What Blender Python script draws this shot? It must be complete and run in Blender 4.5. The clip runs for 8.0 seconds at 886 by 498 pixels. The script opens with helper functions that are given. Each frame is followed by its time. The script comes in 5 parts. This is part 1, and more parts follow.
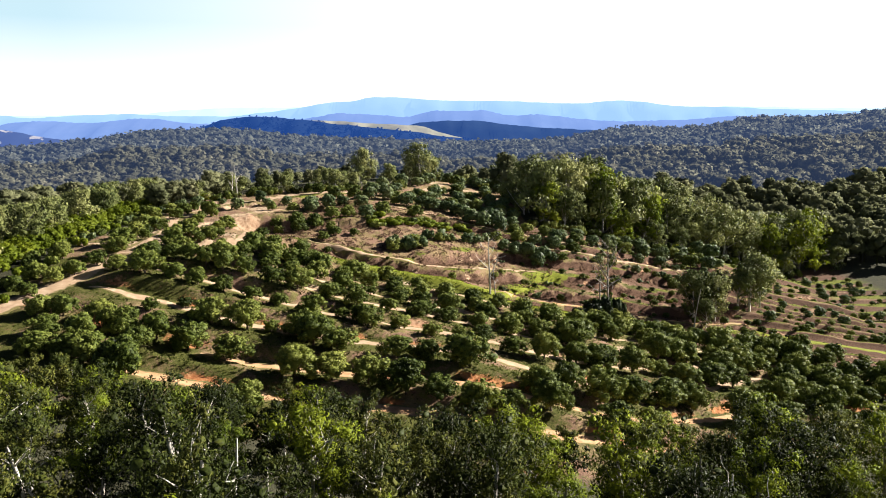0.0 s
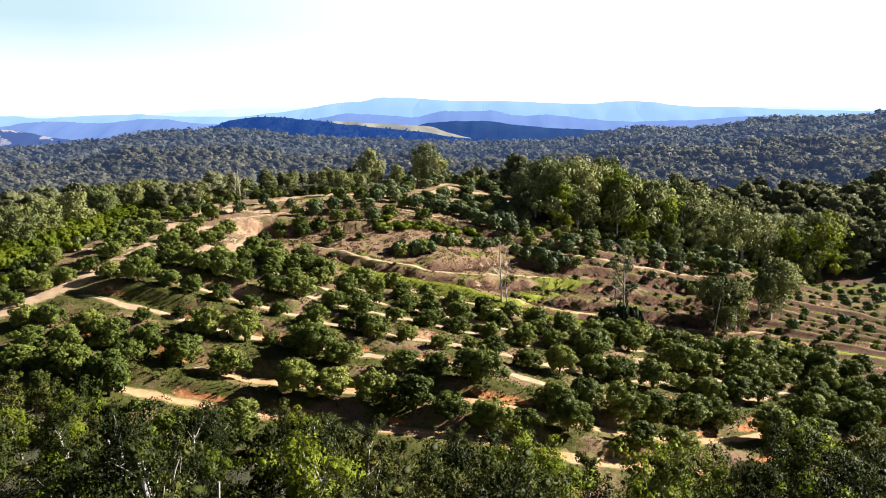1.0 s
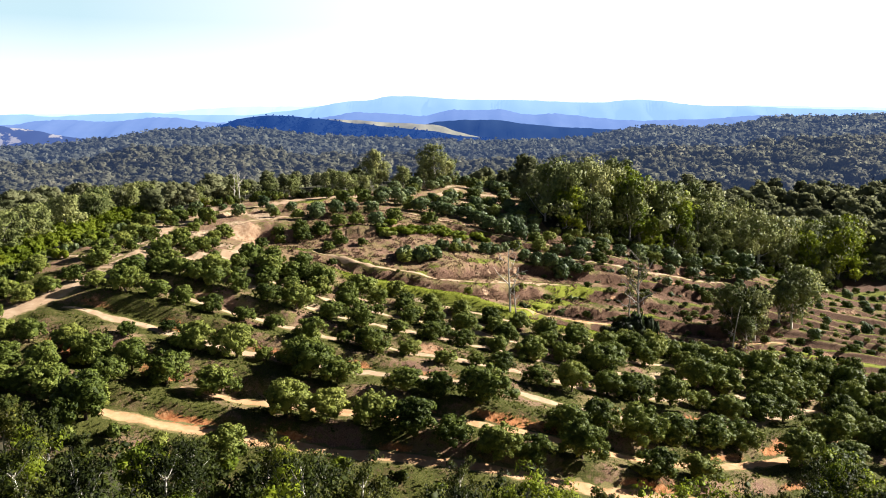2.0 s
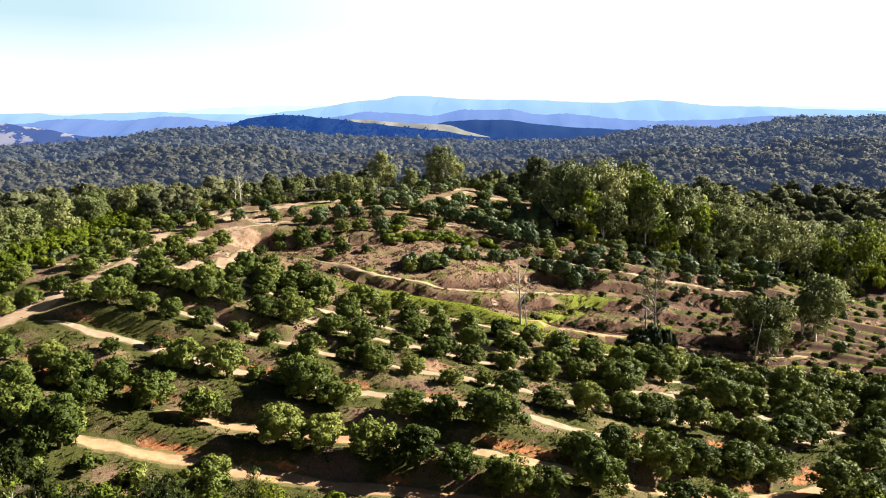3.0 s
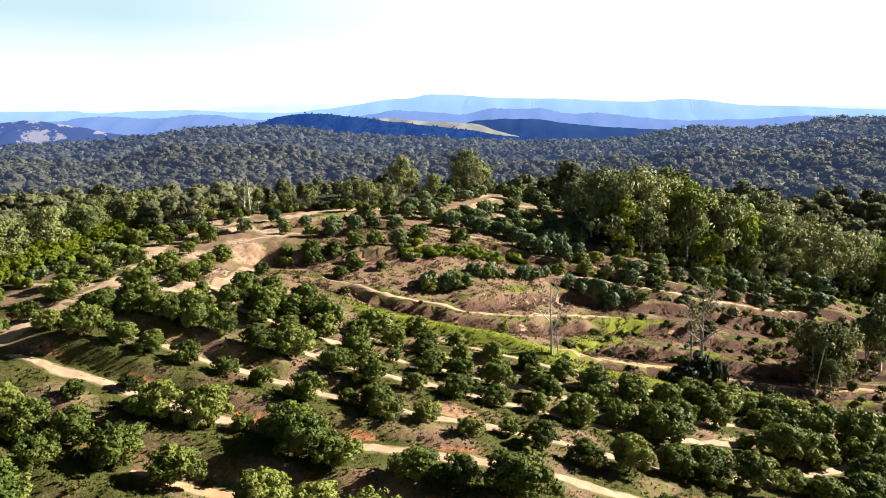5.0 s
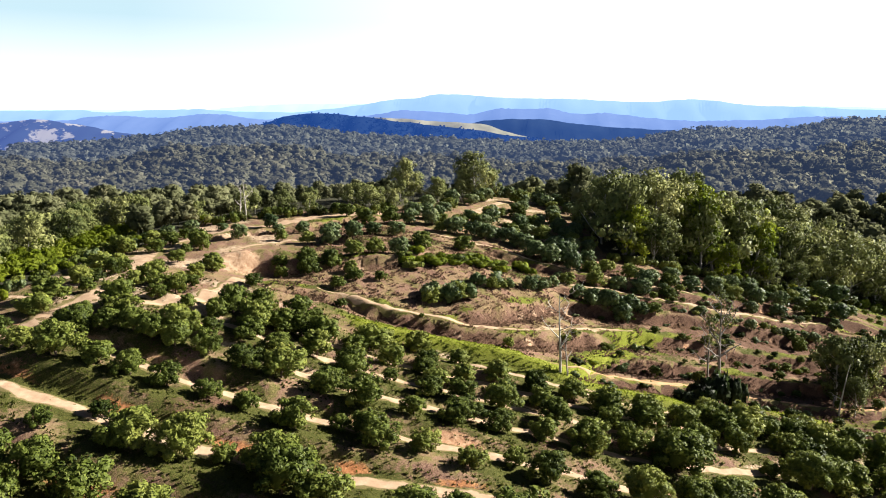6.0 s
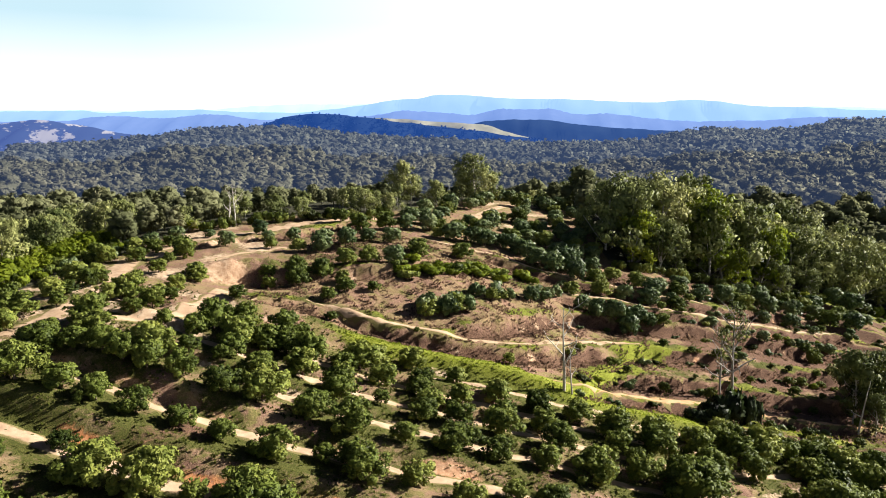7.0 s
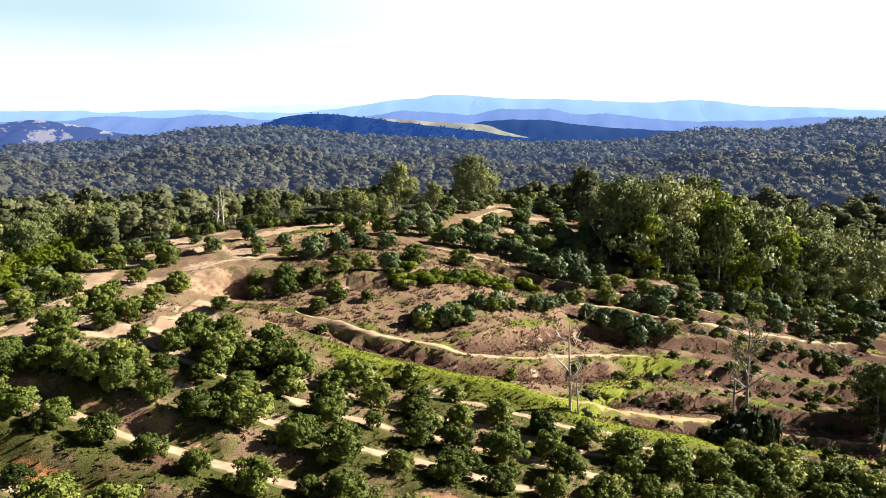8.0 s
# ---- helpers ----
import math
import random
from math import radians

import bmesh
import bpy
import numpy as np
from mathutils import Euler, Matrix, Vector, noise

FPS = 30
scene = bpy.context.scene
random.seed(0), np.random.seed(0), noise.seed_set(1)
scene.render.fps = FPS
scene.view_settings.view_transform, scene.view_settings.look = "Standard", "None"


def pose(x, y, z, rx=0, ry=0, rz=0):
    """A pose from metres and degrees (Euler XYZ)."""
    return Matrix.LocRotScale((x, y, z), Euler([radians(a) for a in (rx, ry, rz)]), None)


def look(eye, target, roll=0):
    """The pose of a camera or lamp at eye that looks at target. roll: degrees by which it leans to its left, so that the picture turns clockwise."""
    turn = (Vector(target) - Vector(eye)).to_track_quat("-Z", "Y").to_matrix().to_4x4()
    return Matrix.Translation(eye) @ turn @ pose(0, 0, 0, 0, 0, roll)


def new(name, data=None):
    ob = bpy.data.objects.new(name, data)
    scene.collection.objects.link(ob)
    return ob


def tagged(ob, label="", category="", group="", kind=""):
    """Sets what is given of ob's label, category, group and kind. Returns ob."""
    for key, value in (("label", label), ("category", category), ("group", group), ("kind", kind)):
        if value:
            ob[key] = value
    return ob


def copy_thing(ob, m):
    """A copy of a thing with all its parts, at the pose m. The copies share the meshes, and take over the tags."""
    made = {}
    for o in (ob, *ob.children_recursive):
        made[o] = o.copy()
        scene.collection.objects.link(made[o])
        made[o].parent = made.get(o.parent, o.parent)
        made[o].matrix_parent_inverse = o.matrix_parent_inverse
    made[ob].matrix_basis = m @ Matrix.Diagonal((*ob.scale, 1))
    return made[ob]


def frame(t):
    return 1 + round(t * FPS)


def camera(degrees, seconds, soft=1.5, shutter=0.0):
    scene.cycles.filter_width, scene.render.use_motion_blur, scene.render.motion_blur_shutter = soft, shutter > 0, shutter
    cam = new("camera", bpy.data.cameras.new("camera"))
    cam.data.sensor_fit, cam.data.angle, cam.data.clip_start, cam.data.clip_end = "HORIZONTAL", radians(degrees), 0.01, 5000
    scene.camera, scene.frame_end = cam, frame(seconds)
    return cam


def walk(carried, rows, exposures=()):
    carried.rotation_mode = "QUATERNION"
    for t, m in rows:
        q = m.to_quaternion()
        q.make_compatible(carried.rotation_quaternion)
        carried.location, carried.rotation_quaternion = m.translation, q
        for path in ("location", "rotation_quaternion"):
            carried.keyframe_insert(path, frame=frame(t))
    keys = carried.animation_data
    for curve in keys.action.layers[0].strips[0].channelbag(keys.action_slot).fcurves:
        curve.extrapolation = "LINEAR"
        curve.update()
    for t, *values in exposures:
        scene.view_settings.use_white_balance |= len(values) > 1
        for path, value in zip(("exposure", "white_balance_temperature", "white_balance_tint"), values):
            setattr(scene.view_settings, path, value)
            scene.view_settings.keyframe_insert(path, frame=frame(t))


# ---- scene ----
cam = camera(60.0, 8.0, soft=0.95)
PATH = [
    (0, (0.189, 0.055, 29.566), (0.218, 2.027, 29.232), -0.2),
    (0.5, (-0.035, 3.5, 29.388), (-0.015, 5.472, 29.056), -0.2),
    (1, (0.118, 7.087, 29.478), (0.125, 9.059, 29.145), -0.2),
    (1.5, (0.381, 10.758, 29.656), (0.377, 12.73, 29.321), -0.2),
    (3, (1.12, 22.02, 30.248), (1.079, 23.991, 29.911), -0.0),
    (3.5, (1.389, 25.703, 30.428), (1.332, 27.673, 30.091), -0.0),
    (4, (1.497, 29.764, 30.677), (1.427, 31.734, 30.338), 0.1),
    (4.5, (1.603, 33.641, 30.921), (1.509, 35.609, 30.581), 0.1),
    (6, (2.003, 44.917, 31.531), (1.871, 46.883, 31.19), 0.3),
    (6.5, (2.138, 48.64, 31.642), (2.004, 50.606, 31.301), 0.3),
    (7, (2.271, 52.368, 31.708), (2.135, 54.334, 31.368), 0.3),
    (7.5, (2.353, 55.977, 31.737), (2.215, 57.943, 31.395), 0.3),
    (8, (1.995, 59.713, 31.687), (1.861, 61.68, 31.347), 0.3),
]
walk(cam, [(t, look(eye, target, roll)) for t, eye, target, roll in PATH])

# ---- sky, sun, exposure ----
SUN_AZ, SUN_EL = 20.0, 28.0      # degrees from +x towards +y, and above the horizon
world = bpy.data.worlds.new("sky")
scene.world = world
world.use_nodes = True
wn, wl = world.node_tree.nodes, world.node_tree.links
wn.clear()
sky = wn.new("ShaderNodeTexSky")
sky.sky_type = "NISHITA"
sky.sun_disc = False
sky.sun_elevation = radians(SUN_EL)
sky.sun_rotation = radians(90.0 - SUN_AZ)
sky.air_density, sky.dust_density, sky.ozone_density = 0.2, 0.15, 1.0
bg = wn.new("ShaderNodeBackground")
bg.inputs["Strength"].default_value = 0.04
wo = wn.new("ShaderNodeOutputWorld")
# thin white cloud over the blue, denser towards the horizon
wc = wn.new("ShaderNodeTexCoord")
ws = wn.new("ShaderNodeSeparateXYZ")
wl.new(wc.outputs["Generated"], ws.inputs[0])
wr = wn.new("ShaderNodeMapRange")
wr.inputs[1].default_value, wr.inputs[2].default_value, wr.inputs[3].default_value, wr.inputs[4].default_value = 0.13, 0.22, 1.0, 0.0
wl.new(ws.outputs[2], wr.inputs[0])
wt = wn.new("ShaderNodeTexNoise")
wt.inputs["Scale"].default_value, wt.inputs["Detail"].default_value = 2.2, 5.0
wm = wn.new("ShaderNodeMapping")
wm.inputs["Scale"].default_value = (1.0, 1.0, 4.0)
wl.new(wc.outputs["Generated"], wm.inputs[0])
wl.new(wm.outputs[0], wt.inputs["Vector"])
wf = wn.new("ShaderNodeMath")
wf.operation, wf.use_clamp = "MULTIPLY_ADD", True
wl.new(wt.outputs[0], wf.inputs[0])
wf.inputs[1].default_value = 0.3
wl.new(wr.outputs[0], wf.inputs[2])
wg = wn.new("ShaderNodeMath")
wg.operation, wg.use_clamp = "SUBTRACT", True
wl.new(wf.outputs[0], wg.inputs[0])
wg.inputs[1].default_value = 0.2
gap_x = wn.new("ShaderNodeMapRange")              # the cloud thins to the west
gap_x.inputs[1].default_value, gap_x.inputs[2].default_value, gap_x.inputs[3].default_value, gap_x.inputs[4].default_value = -0.42, 0.05, 1.0, 0.0
wl.new(ws.outputs[0], gap_x.inputs[0])
gap_z = wn.new("ShaderNodeMapRange")
gap_z.inputs[1].default_value, gap_z.inputs[2].default_value = 0.03, 0.115
wl.new(ws.outputs[2], gap_z.inputs[0])
gap = wn.new("ShaderNodeMath")
gap.operation = "MULTIPLY"
wl.new(gap_x.outputs[0], gap.inputs[0])
wl.new(gap_z.outputs[0], gap.inputs[1])
wx = wn.new("ShaderNodeMix")
wx.data_type = "RGBA"
wl.new(wg.outputs[0], wx.inputs[0])
wl.new(sky.outputs[0], wx.inputs[6])
thin = wn.new("ShaderNodeMix")
thin.data_type = "RGBA"
wl.new(gap.outputs[0], thin.inputs[0])
thin.inputs[6].default_value, thin.inputs[7].default_value = (13.0, 13.1, 13.2, 1), (6.6, 9.0, 9.8, 1)
wl.new(thin.outputs[2], wx.inputs[7])
wl.new(wx.outputs[2], bg.inputs[0])
wl.new(bg.outputs[0], wo.inputs[0])
sun_data = bpy.data.lights.new("sun", "SUN")
sun_data.energy, sun_data.angle, sun_data.color = 5.0, radians(0.5), (1.0, 0.95, 0.86)
sun = new("sun", sun_data)
az, el = radians(SUN_AZ), radians(SUN_EL)
sun.matrix_world = look((0, 0, 200), (-math.cos(az) * math.cos(el), -math.sin(az) * math.cos(el), 200 - math.sin(el)))
scene.view_settings.exposure = 1.54

# ---- materials ----


def material(name):
    m = bpy.data.materials.new(name)
    m.use_nodes = True
    n, l = m.node_tree.nodes, m.node_tree.links
    n.clear()
    out = n.new("ShaderNodeOutputMaterial")
    return m, n, l, out


def tex_noise(n, l, vec, scale, detail=4.0, rough=0.55):
    t = n.new("ShaderNodeTexNoise")
    t.inputs["Scale"].default_value, t.inputs["Detail"].default_value, t.inputs["Roughness"].default_value = scale, detail, rough
    if vec is not None:
        l.new(vec, t.inputs["Vector"])
    return t.outputs[0]


def ramp(n, l, fac, stops):
    r = n.new("ShaderNodeValToRGB")
    e = r.color_ramp.elements
    e[0].position, e[0].color = stops[0][0], (*stops[0][1], 1)
    e[1].position, e[1].color = stops[-1][0], (*stops[-1][1], 1)
    for p, c in stops[1:-1]:
        k = e.new(p)
        k.color = (*c, 1)
    l.new(fac, r.inputs[0])
    return r.outputs[0]


def mix(n, l, fac, a, b, mode="MIX"):
    x = n.new("ShaderNodeMix")
    x.data_type, x.blend_type = "RGBA", mode
    for k, v in ((0, fac), (6, a), (7, b)):
        if hasattr(v, "links"):
            l.new(v, x.inputs[k])
        else:
            x.inputs[k].default_value = v if k == 0 else (*v, 1)
    return x.outputs[2]


def math_node(n, l, op, a, b):
    x = n.new("ShaderNodeMath")
    x.operation, x.use_clamp = op, True
    for k, v in ((0, a), (1, b)):
        if hasattr(v, "links"):
            l.new(v, x.inputs[k])
        else:
            x.inputs[k].default_value = v
    return x.outputs[0]


def place(n, world_space=True):
    if world_space:
        return n.new("ShaderNodeNewGeometry").outputs["Position"]
    return n.new("ShaderNodeTexCoord").outputs["Object"]


def bump(n, l, height, strength, distance):
    b = n.new("ShaderNodeBump")
    b.inputs["Strength"].default_value, b.inputs["Distance"].default_value = strength, distance
    l.new(height, b.inputs["Height"])
    return b.outputs[0]


def principled(n, l, out, colour, rough=0.9, normal=None, spec=0.2):
    p = n.new("ShaderNodeBsdfPrincipled")
    if hasattr(colour, "links"):
        l.new(colour, p.inputs["Base Color"])
    else:
        p.inputs["Base Color"].default_value = (*colour, 1)
    p.inputs["Roughness"].default_value = rough
    p.inputs["Specular IOR Level"].default_value = spec
    if normal is not None:
        l.new(normal, p.inputs["Normal"])
    l.new(p.outputs[0], out.inputs[0])
    return p


def leaf_material(name, low, mid, high, stand=0.35, glow=0.25, patch=0.12, gloss=0.55, spec=0.16, rounded=0.7, vary=0.45):
    """Foliage: colour differs by leaf, by tree and in broad patches; some light passes through."""
    m, n, l, out = material(name)
    geo = n.new("ShaderNodeNewGeometry")
    info = n.new("ShaderNodeObjectInfo")
    broad = tex_noise(n, l, geo.outputs["Position"], patch, 2.0)
    f = math_node(n, l, "MULTIPLY", geo.outputs["Random Per Island"], vary)
    f = math_node(n, l, "ADD", f, math_node(n, l, "MULTIPLY", info.outputs["Random"], stand))
    f2 = n.new("ShaderNodeMapRange")
    f2.inputs[1].default_value, f2.inputs[2].default_value, f2.inputs[3].default_value, f2.inputs[4].default_value = 0.3, 0.7, -0.25, 0.35
    l.new(broad, f2.inputs[0])
    f = math_node(n, l, "ADD", f, f2.outputs[0])
    tint = n.new("ShaderNodeAttribute")
    tint.attribute_name = "tint"
    f = math_node(n, l, "ADD", f, tint.outputs["Fac"])
    col = ramp(n, l, f, [(0.0, low), (0.45, mid), (1.0, high)])
    p = n.new("ShaderNodeBsdfPrincipled")
    l.new(col, p.inputs["Base Color"])
    p.inputs["Roughness"].default_value, p.inputs["Specular IOR Level"].default_value = gloss, spec
    t = n.new("ShaderNodeBsdfTranslucent")
    l.new(col, t.inputs[0])
    if rounded > 0:          # leaves in a clump lie mostly along its round surface
        way = n.new("ShaderNodeAttribute")
        way.attribute_name = "outward"
        turn = n.new("ShaderNodeVectorTransform")
        turn.vector_type, turn.convert_from, turn.convert_to = "NORMAL", "OBJECT", "WORLD"
        l.new(way.outputs["Vector"], turn.inputs[0])
        both = n.new("ShaderNodeMix")
        both.data_type = "VECTOR"
        both.inputs[0].default_value = rounded
        l.new(geo.outputs["Normal"], both.inputs[4])
        l.new(turn.outputs[0], both.inputs[5])
        unit = n.new("ShaderNodeVectorMath")
        unit.operation = "NORMALIZE"
        l.new(both.outputs[1], unit.inputs[0])
        l.new(unit.outputs[0], p.inputs["Normal"])
    s = n.new("ShaderNodeMixShader")
    s.inputs[0].default_value = glow
    l.new(p.outputs[0], s.inputs[1])
    l.new(t.outputs[0], s.inputs[2])
    l.new(s.outputs[0], out.inputs[0])
    return m


def bark_material(name, a, b, scale=1.2):
    m, n, l, out = material(name)
    pos = place(n, False)
    st = n.new("ShaderNodeMapping")
    st.inputs["Scale"].default_value = (3.0, 3.0, 0.5)
    l.new(pos, st.inputs[0])
    c = ramp(n, l, tex_noise(n, l, st.outputs[0], scale, 5.0), [(0.3, a), (0.7, b)])
    principled(n, l, out, c, 0.85, bump(n, l, tex_noise(n, l, st.outputs[0], scale * 6, 3.0), 0.5, 0.03))
    return m


LEAF_ORCHARD = leaf_material("orchard_leaf", (0.022, 0.036, 0.006), (0.112, 0.142, 0.025), (0.265, 0.28, 0.06), stand=0.45, glow=0.15, spec=0.1, rounded=0.5, vary=0.4)
LEAF_DARK = leaf_material("dark_leaf", (0.032, 0.056, 0.018), (0.1, 0.14, 0.046), (0.21, 0.24, 0.092), stand=0.35, glow=0.12, gloss=0.5, spec=0.2, rounded=0.55)
LEAF_GUM = leaf_material("gum_leaf", (0.008, 0.013, 0.002), (0.04, 0.052, 0.009), (0.165, 0.16, 0.03), stand=0.4, glow=0.12, spec=0.08, rounded=0.6, patch=0.2, vary=0.3)
LEAF_GROVE = leaf_material("tall_gum_leaf", (0.062, 0.082, 0.024), (0.182, 0.2, 0.066), (0.35, 0.34, 0.13), stand=0.5, glow=0.15, spec=0.08, rounded=0.6, vary=0.25)
LEAF_BRIGHT = leaf_material("bright_leaf", (0.06, 0.088, 0.008), (0.15, 0.185, 0.013), (0.28, 0.3, 0.028), stand=0.3, glow=0.2, spec=0.08, vary=0.3)
LEAF_THICKET = leaf_material("thicket_leaf", (0.07, 0.095, 0.007), (0.13, 0.16, 0.012), (0.22, 0.24, 0.022), stand=0.0, glow=0.3, spec=0.05, rounded=0.5, vary=0.2)
# darker than the leaf itself: the backlit shade is put into the colour
LEAF_CREEPER_SHADED = leaf_material("creeper_leaf_shaded", (0.012, 0.02, 0.006), (0.026, 0.038, 0.012), (0.05, 0.064, 0.02), stand=0.1, glow=0.05)
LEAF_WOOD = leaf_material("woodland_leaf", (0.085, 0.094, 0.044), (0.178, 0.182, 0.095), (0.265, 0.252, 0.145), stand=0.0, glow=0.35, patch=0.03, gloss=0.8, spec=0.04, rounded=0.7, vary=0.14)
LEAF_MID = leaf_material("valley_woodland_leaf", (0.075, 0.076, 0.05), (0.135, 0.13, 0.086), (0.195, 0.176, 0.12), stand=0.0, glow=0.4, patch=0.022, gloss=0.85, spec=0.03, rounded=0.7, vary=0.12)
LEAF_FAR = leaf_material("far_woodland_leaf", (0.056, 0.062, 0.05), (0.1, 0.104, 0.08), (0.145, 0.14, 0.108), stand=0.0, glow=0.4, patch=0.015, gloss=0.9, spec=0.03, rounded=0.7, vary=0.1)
for far_leaf, haze_glow in ((LEAF_FAR, 0.07), (LEAF_MID, 0.042)):      # the blue haze before the distant woods, put in as a faint leaf glow
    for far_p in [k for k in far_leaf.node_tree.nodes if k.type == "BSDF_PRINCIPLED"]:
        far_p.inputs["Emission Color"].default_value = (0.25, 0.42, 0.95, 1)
        far_p.inputs["Emission Strength"].default_value = haze_glow
BARK_PALE = bark_material("pale_bark", (0.62, 0.58, 0.52), (0.36, 0.32, 0.28))
BARK_GREY = bark_material("grey_bark", (0.34, 0.31, 0.28), (0.18, 0.16, 0.14))
BARK_BROWN = bark_material("brown_bark", (0.14, 0.1, 0.075), (0.07, 0.05, 0.04))


def ground_material():
    """Dry weeds, green grass and bare orange soil, mixed by three surface attributes with ragged borders."""
    m, n, l, out = material("hillside_ground")
    pos = place(n)

    def attr(name):
        a = n.new("ShaderNodeAttribute")
        a.attribute_name = name
        return a.outputs["Fac"]
    fine = tex_noise(n, l, pos, 1.6, 6.0, 0.65)
    tiny = tex_noise(n, l, pos, 7.0, 4.0, 0.7)
    wide = tex_noise(n, l, pos, 0.11, 4.0)
    weed = ramp(n, l, tiny, [(0.25, (0.14, 0.078, 0.05)), (0.5, (0.3, 0.19, 0.125)), (0.75, (0.47, 0.33, 0.22))])
    weed = mix(n, l, wide, weed, ramp(n, l, fine, [(0.3, (0.1, 0.08, 0.032)), (0.7, (0.26, 0.2, 0.075))]))
    patch_a = ramp(n, l, tex_noise(n, l, pos, 0.23, 5.0, 0.7), [(0.44, (0, 0, 0)), (0.56, (1, 1, 1))])
    patch_b = ramp(n, l, tex_noise(n, l, pos, 0.4, 5.0, 0.7), [(0.5, (0, 0, 0)), (0.62, (1, 1, 1))])
    weed = mix(n, l, patch_a, weed, ramp(n, l, tiny, [(0.25, (0.07, 0.042, 0.034)), (0.5, (0.22, 0.125, 0.088)), (0.75, (0.38, 0.24, 0.17))]))
    weed = mix(n, l, patch_b, weed, ramp(n, l, tiny, [(0.25, (0.07, 0.068, 0.02)), (0.5, (0.17, 0.15, 0.05)), (0.78, (0.36, 0.3, 0.13))]))
    grass = ramp(n, l, tiny, [(0.25, (0.026, 0.031, 0.007)), (0.5, (0.064, 0.07, 0.016)), (0.8, (0.17, 0.145, 0.045))])
    grass = mix(n, l, attr("lush"), grass, ramp(n, l, tiny, [(0.25, (0.1, 0.12, 0.014)), (0.5, (0.19, 0.215, 0.025)), (0.8, (0.32, 0.31, 0.06))]))
    soil = ramp(n, l, fine, [(0.3, (0.3, 0.19, 0.125)), (0.5, (0.46, 0.33, 0.22)), (0.75, (0.6, 0.48, 0.35))])
    soil = mix(n, l, attr("red"), soil, ramp(n, l, fine, [(0.3, (0.3, 0.1, 0.04)), (0.55, (0.44, 0.19, 0.08)), (0.75, (0.56, 0.34, 0.18))]))
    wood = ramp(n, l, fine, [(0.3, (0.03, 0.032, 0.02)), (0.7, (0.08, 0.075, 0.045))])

    def edge(a, spread):
        s = n.new("ShaderNodeMapRange")
        s.inputs[1].default_value, s.inputs[2].default_value = 0.5 - spread, 0.5 + spread
        x = n.new("ShaderNodeMath")
        x.operation = "ADD"
        l.new(a, x.inputs[0])
        y = n.new("ShaderNodeMath")
        y.operation, y.inputs[1].default_value = "MULTIPLY_ADD", 0.9
        y.inputs[2].default_value = -0.45
        l.new(fine, y.inputs[0])
        l.new(y.outputs[0], x.inputs[1])
        l.new(x.outputs[0], s.inputs[0])
        return s.outputs[0]
    c = mix(n, l, edge(attr("grass"), 0.14), weed, grass)
    brush = ramp(n, l, tiny, [(0.25, (0.035, 0.018, 0.013)), (0.5, (0.115, 0.063, 0.042)), (0.8, (0.27, 0.165, 0.105))])
    c = mix(n, l, edge(attr("brush"), 0.15), c, brush)
    c = mix(n, l, edge(attr("soil"), 0.12), c, soil)
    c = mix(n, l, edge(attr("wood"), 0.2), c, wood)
    principled(n, l, out, c, 0.95, bump(n, l, mix(n, l, 0.5, fine, tiny), 0.8, 0.35), 0.1)
    return m


def track_material(name, a, b, c):
    """Bare trodden earth, with weeds creeping in from both sides and along the crown."""
    m, n, l, out = material(name)
    pos = place(n)
    f = tex_noise(n, l, pos, 0.9, 6.0, 0.6)
    g = tex_noise(n, l, pos, 9.0, 4.0, 0.7)
    col = ramp(n, l, f, [(0.3, a), (0.52, b), (0.75, c)])
    col = mix(n, l, math_node(n, l, "MULTIPLY", g, 0.5), col, (a[0] * 0.8, a[1] * 0.8, a[2] * 0.8))
    weed = ramp(n, l, g, [(0.3, (0.09, 0.085, 0.03)), (0.7, (0.24, 0.19, 0.08))])
    edge = n.new("ShaderNodeAttribute")
    edge.attribute_name = "edge"
    s = n.new("ShaderNodeMath")
    s.operation = "ADD"
    l.new(edge.outputs["Fac"], s.inputs[0])
    l.new(tex_noise(n, l, pos, 0.55, 5.0, 0.65), s.inputs[1])
    r = n.new("ShaderNodeMapRange")
    r.inputs[1].default_value, r.inputs[2].default_value = 0.92, 1.12
    l.new(s.outputs[0], r.inputs[0])
    col = mix(n, l, r.outputs[0], col, weed)
    principled(n, l, out, col, 0.95, bump(n, l, g, 0.5, 0.08), 0.1)
    return m


GROUND = ground_material()
DIRT = track_material("sandy_track", (0.36, 0.235, 0.15), (0.48, 0.338, 0.222), (0.58, 0.445, 0.32))
CLAY = track_material("orange_track", (0.42, 0.22, 0.11), (0.55, 0.33, 0.18), (0.62, 0.43, 0.27))


def tuft_material(name, low, mid, high):
    return leaf_material(name, low, mid, high, stand=0.0, glow=0.5, patch=0.25, gloss=0.7, spec=0.06, rounded=0.75)


TUFT_GREEN = tuft_material("green_grass", (0.05, 0.062, 0.01), (0.1, 0.118, 0.02), (0.2, 0.19, 0.045))
TUFT_LUSH = tuft_material("lush_grass", (0.13, 0.165, 0.014), (0.25, 0.3, 0.025), (0.38, 0.4, 0.05))
TUFT_DRY = tuft_material("dry_weed", (0.16, 0.1, 0.06), (0.3, 0.2, 0.115), (0.44, 0.32, 0.18))


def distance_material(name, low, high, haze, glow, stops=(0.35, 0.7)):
    """Far wooded country seen through kilometres of air: a plain backdrop, the blue haze put in as its own glow."""
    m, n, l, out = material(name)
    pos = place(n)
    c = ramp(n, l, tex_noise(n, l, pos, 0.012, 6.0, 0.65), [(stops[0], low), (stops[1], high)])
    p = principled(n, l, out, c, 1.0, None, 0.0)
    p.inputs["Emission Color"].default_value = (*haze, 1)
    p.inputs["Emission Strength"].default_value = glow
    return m


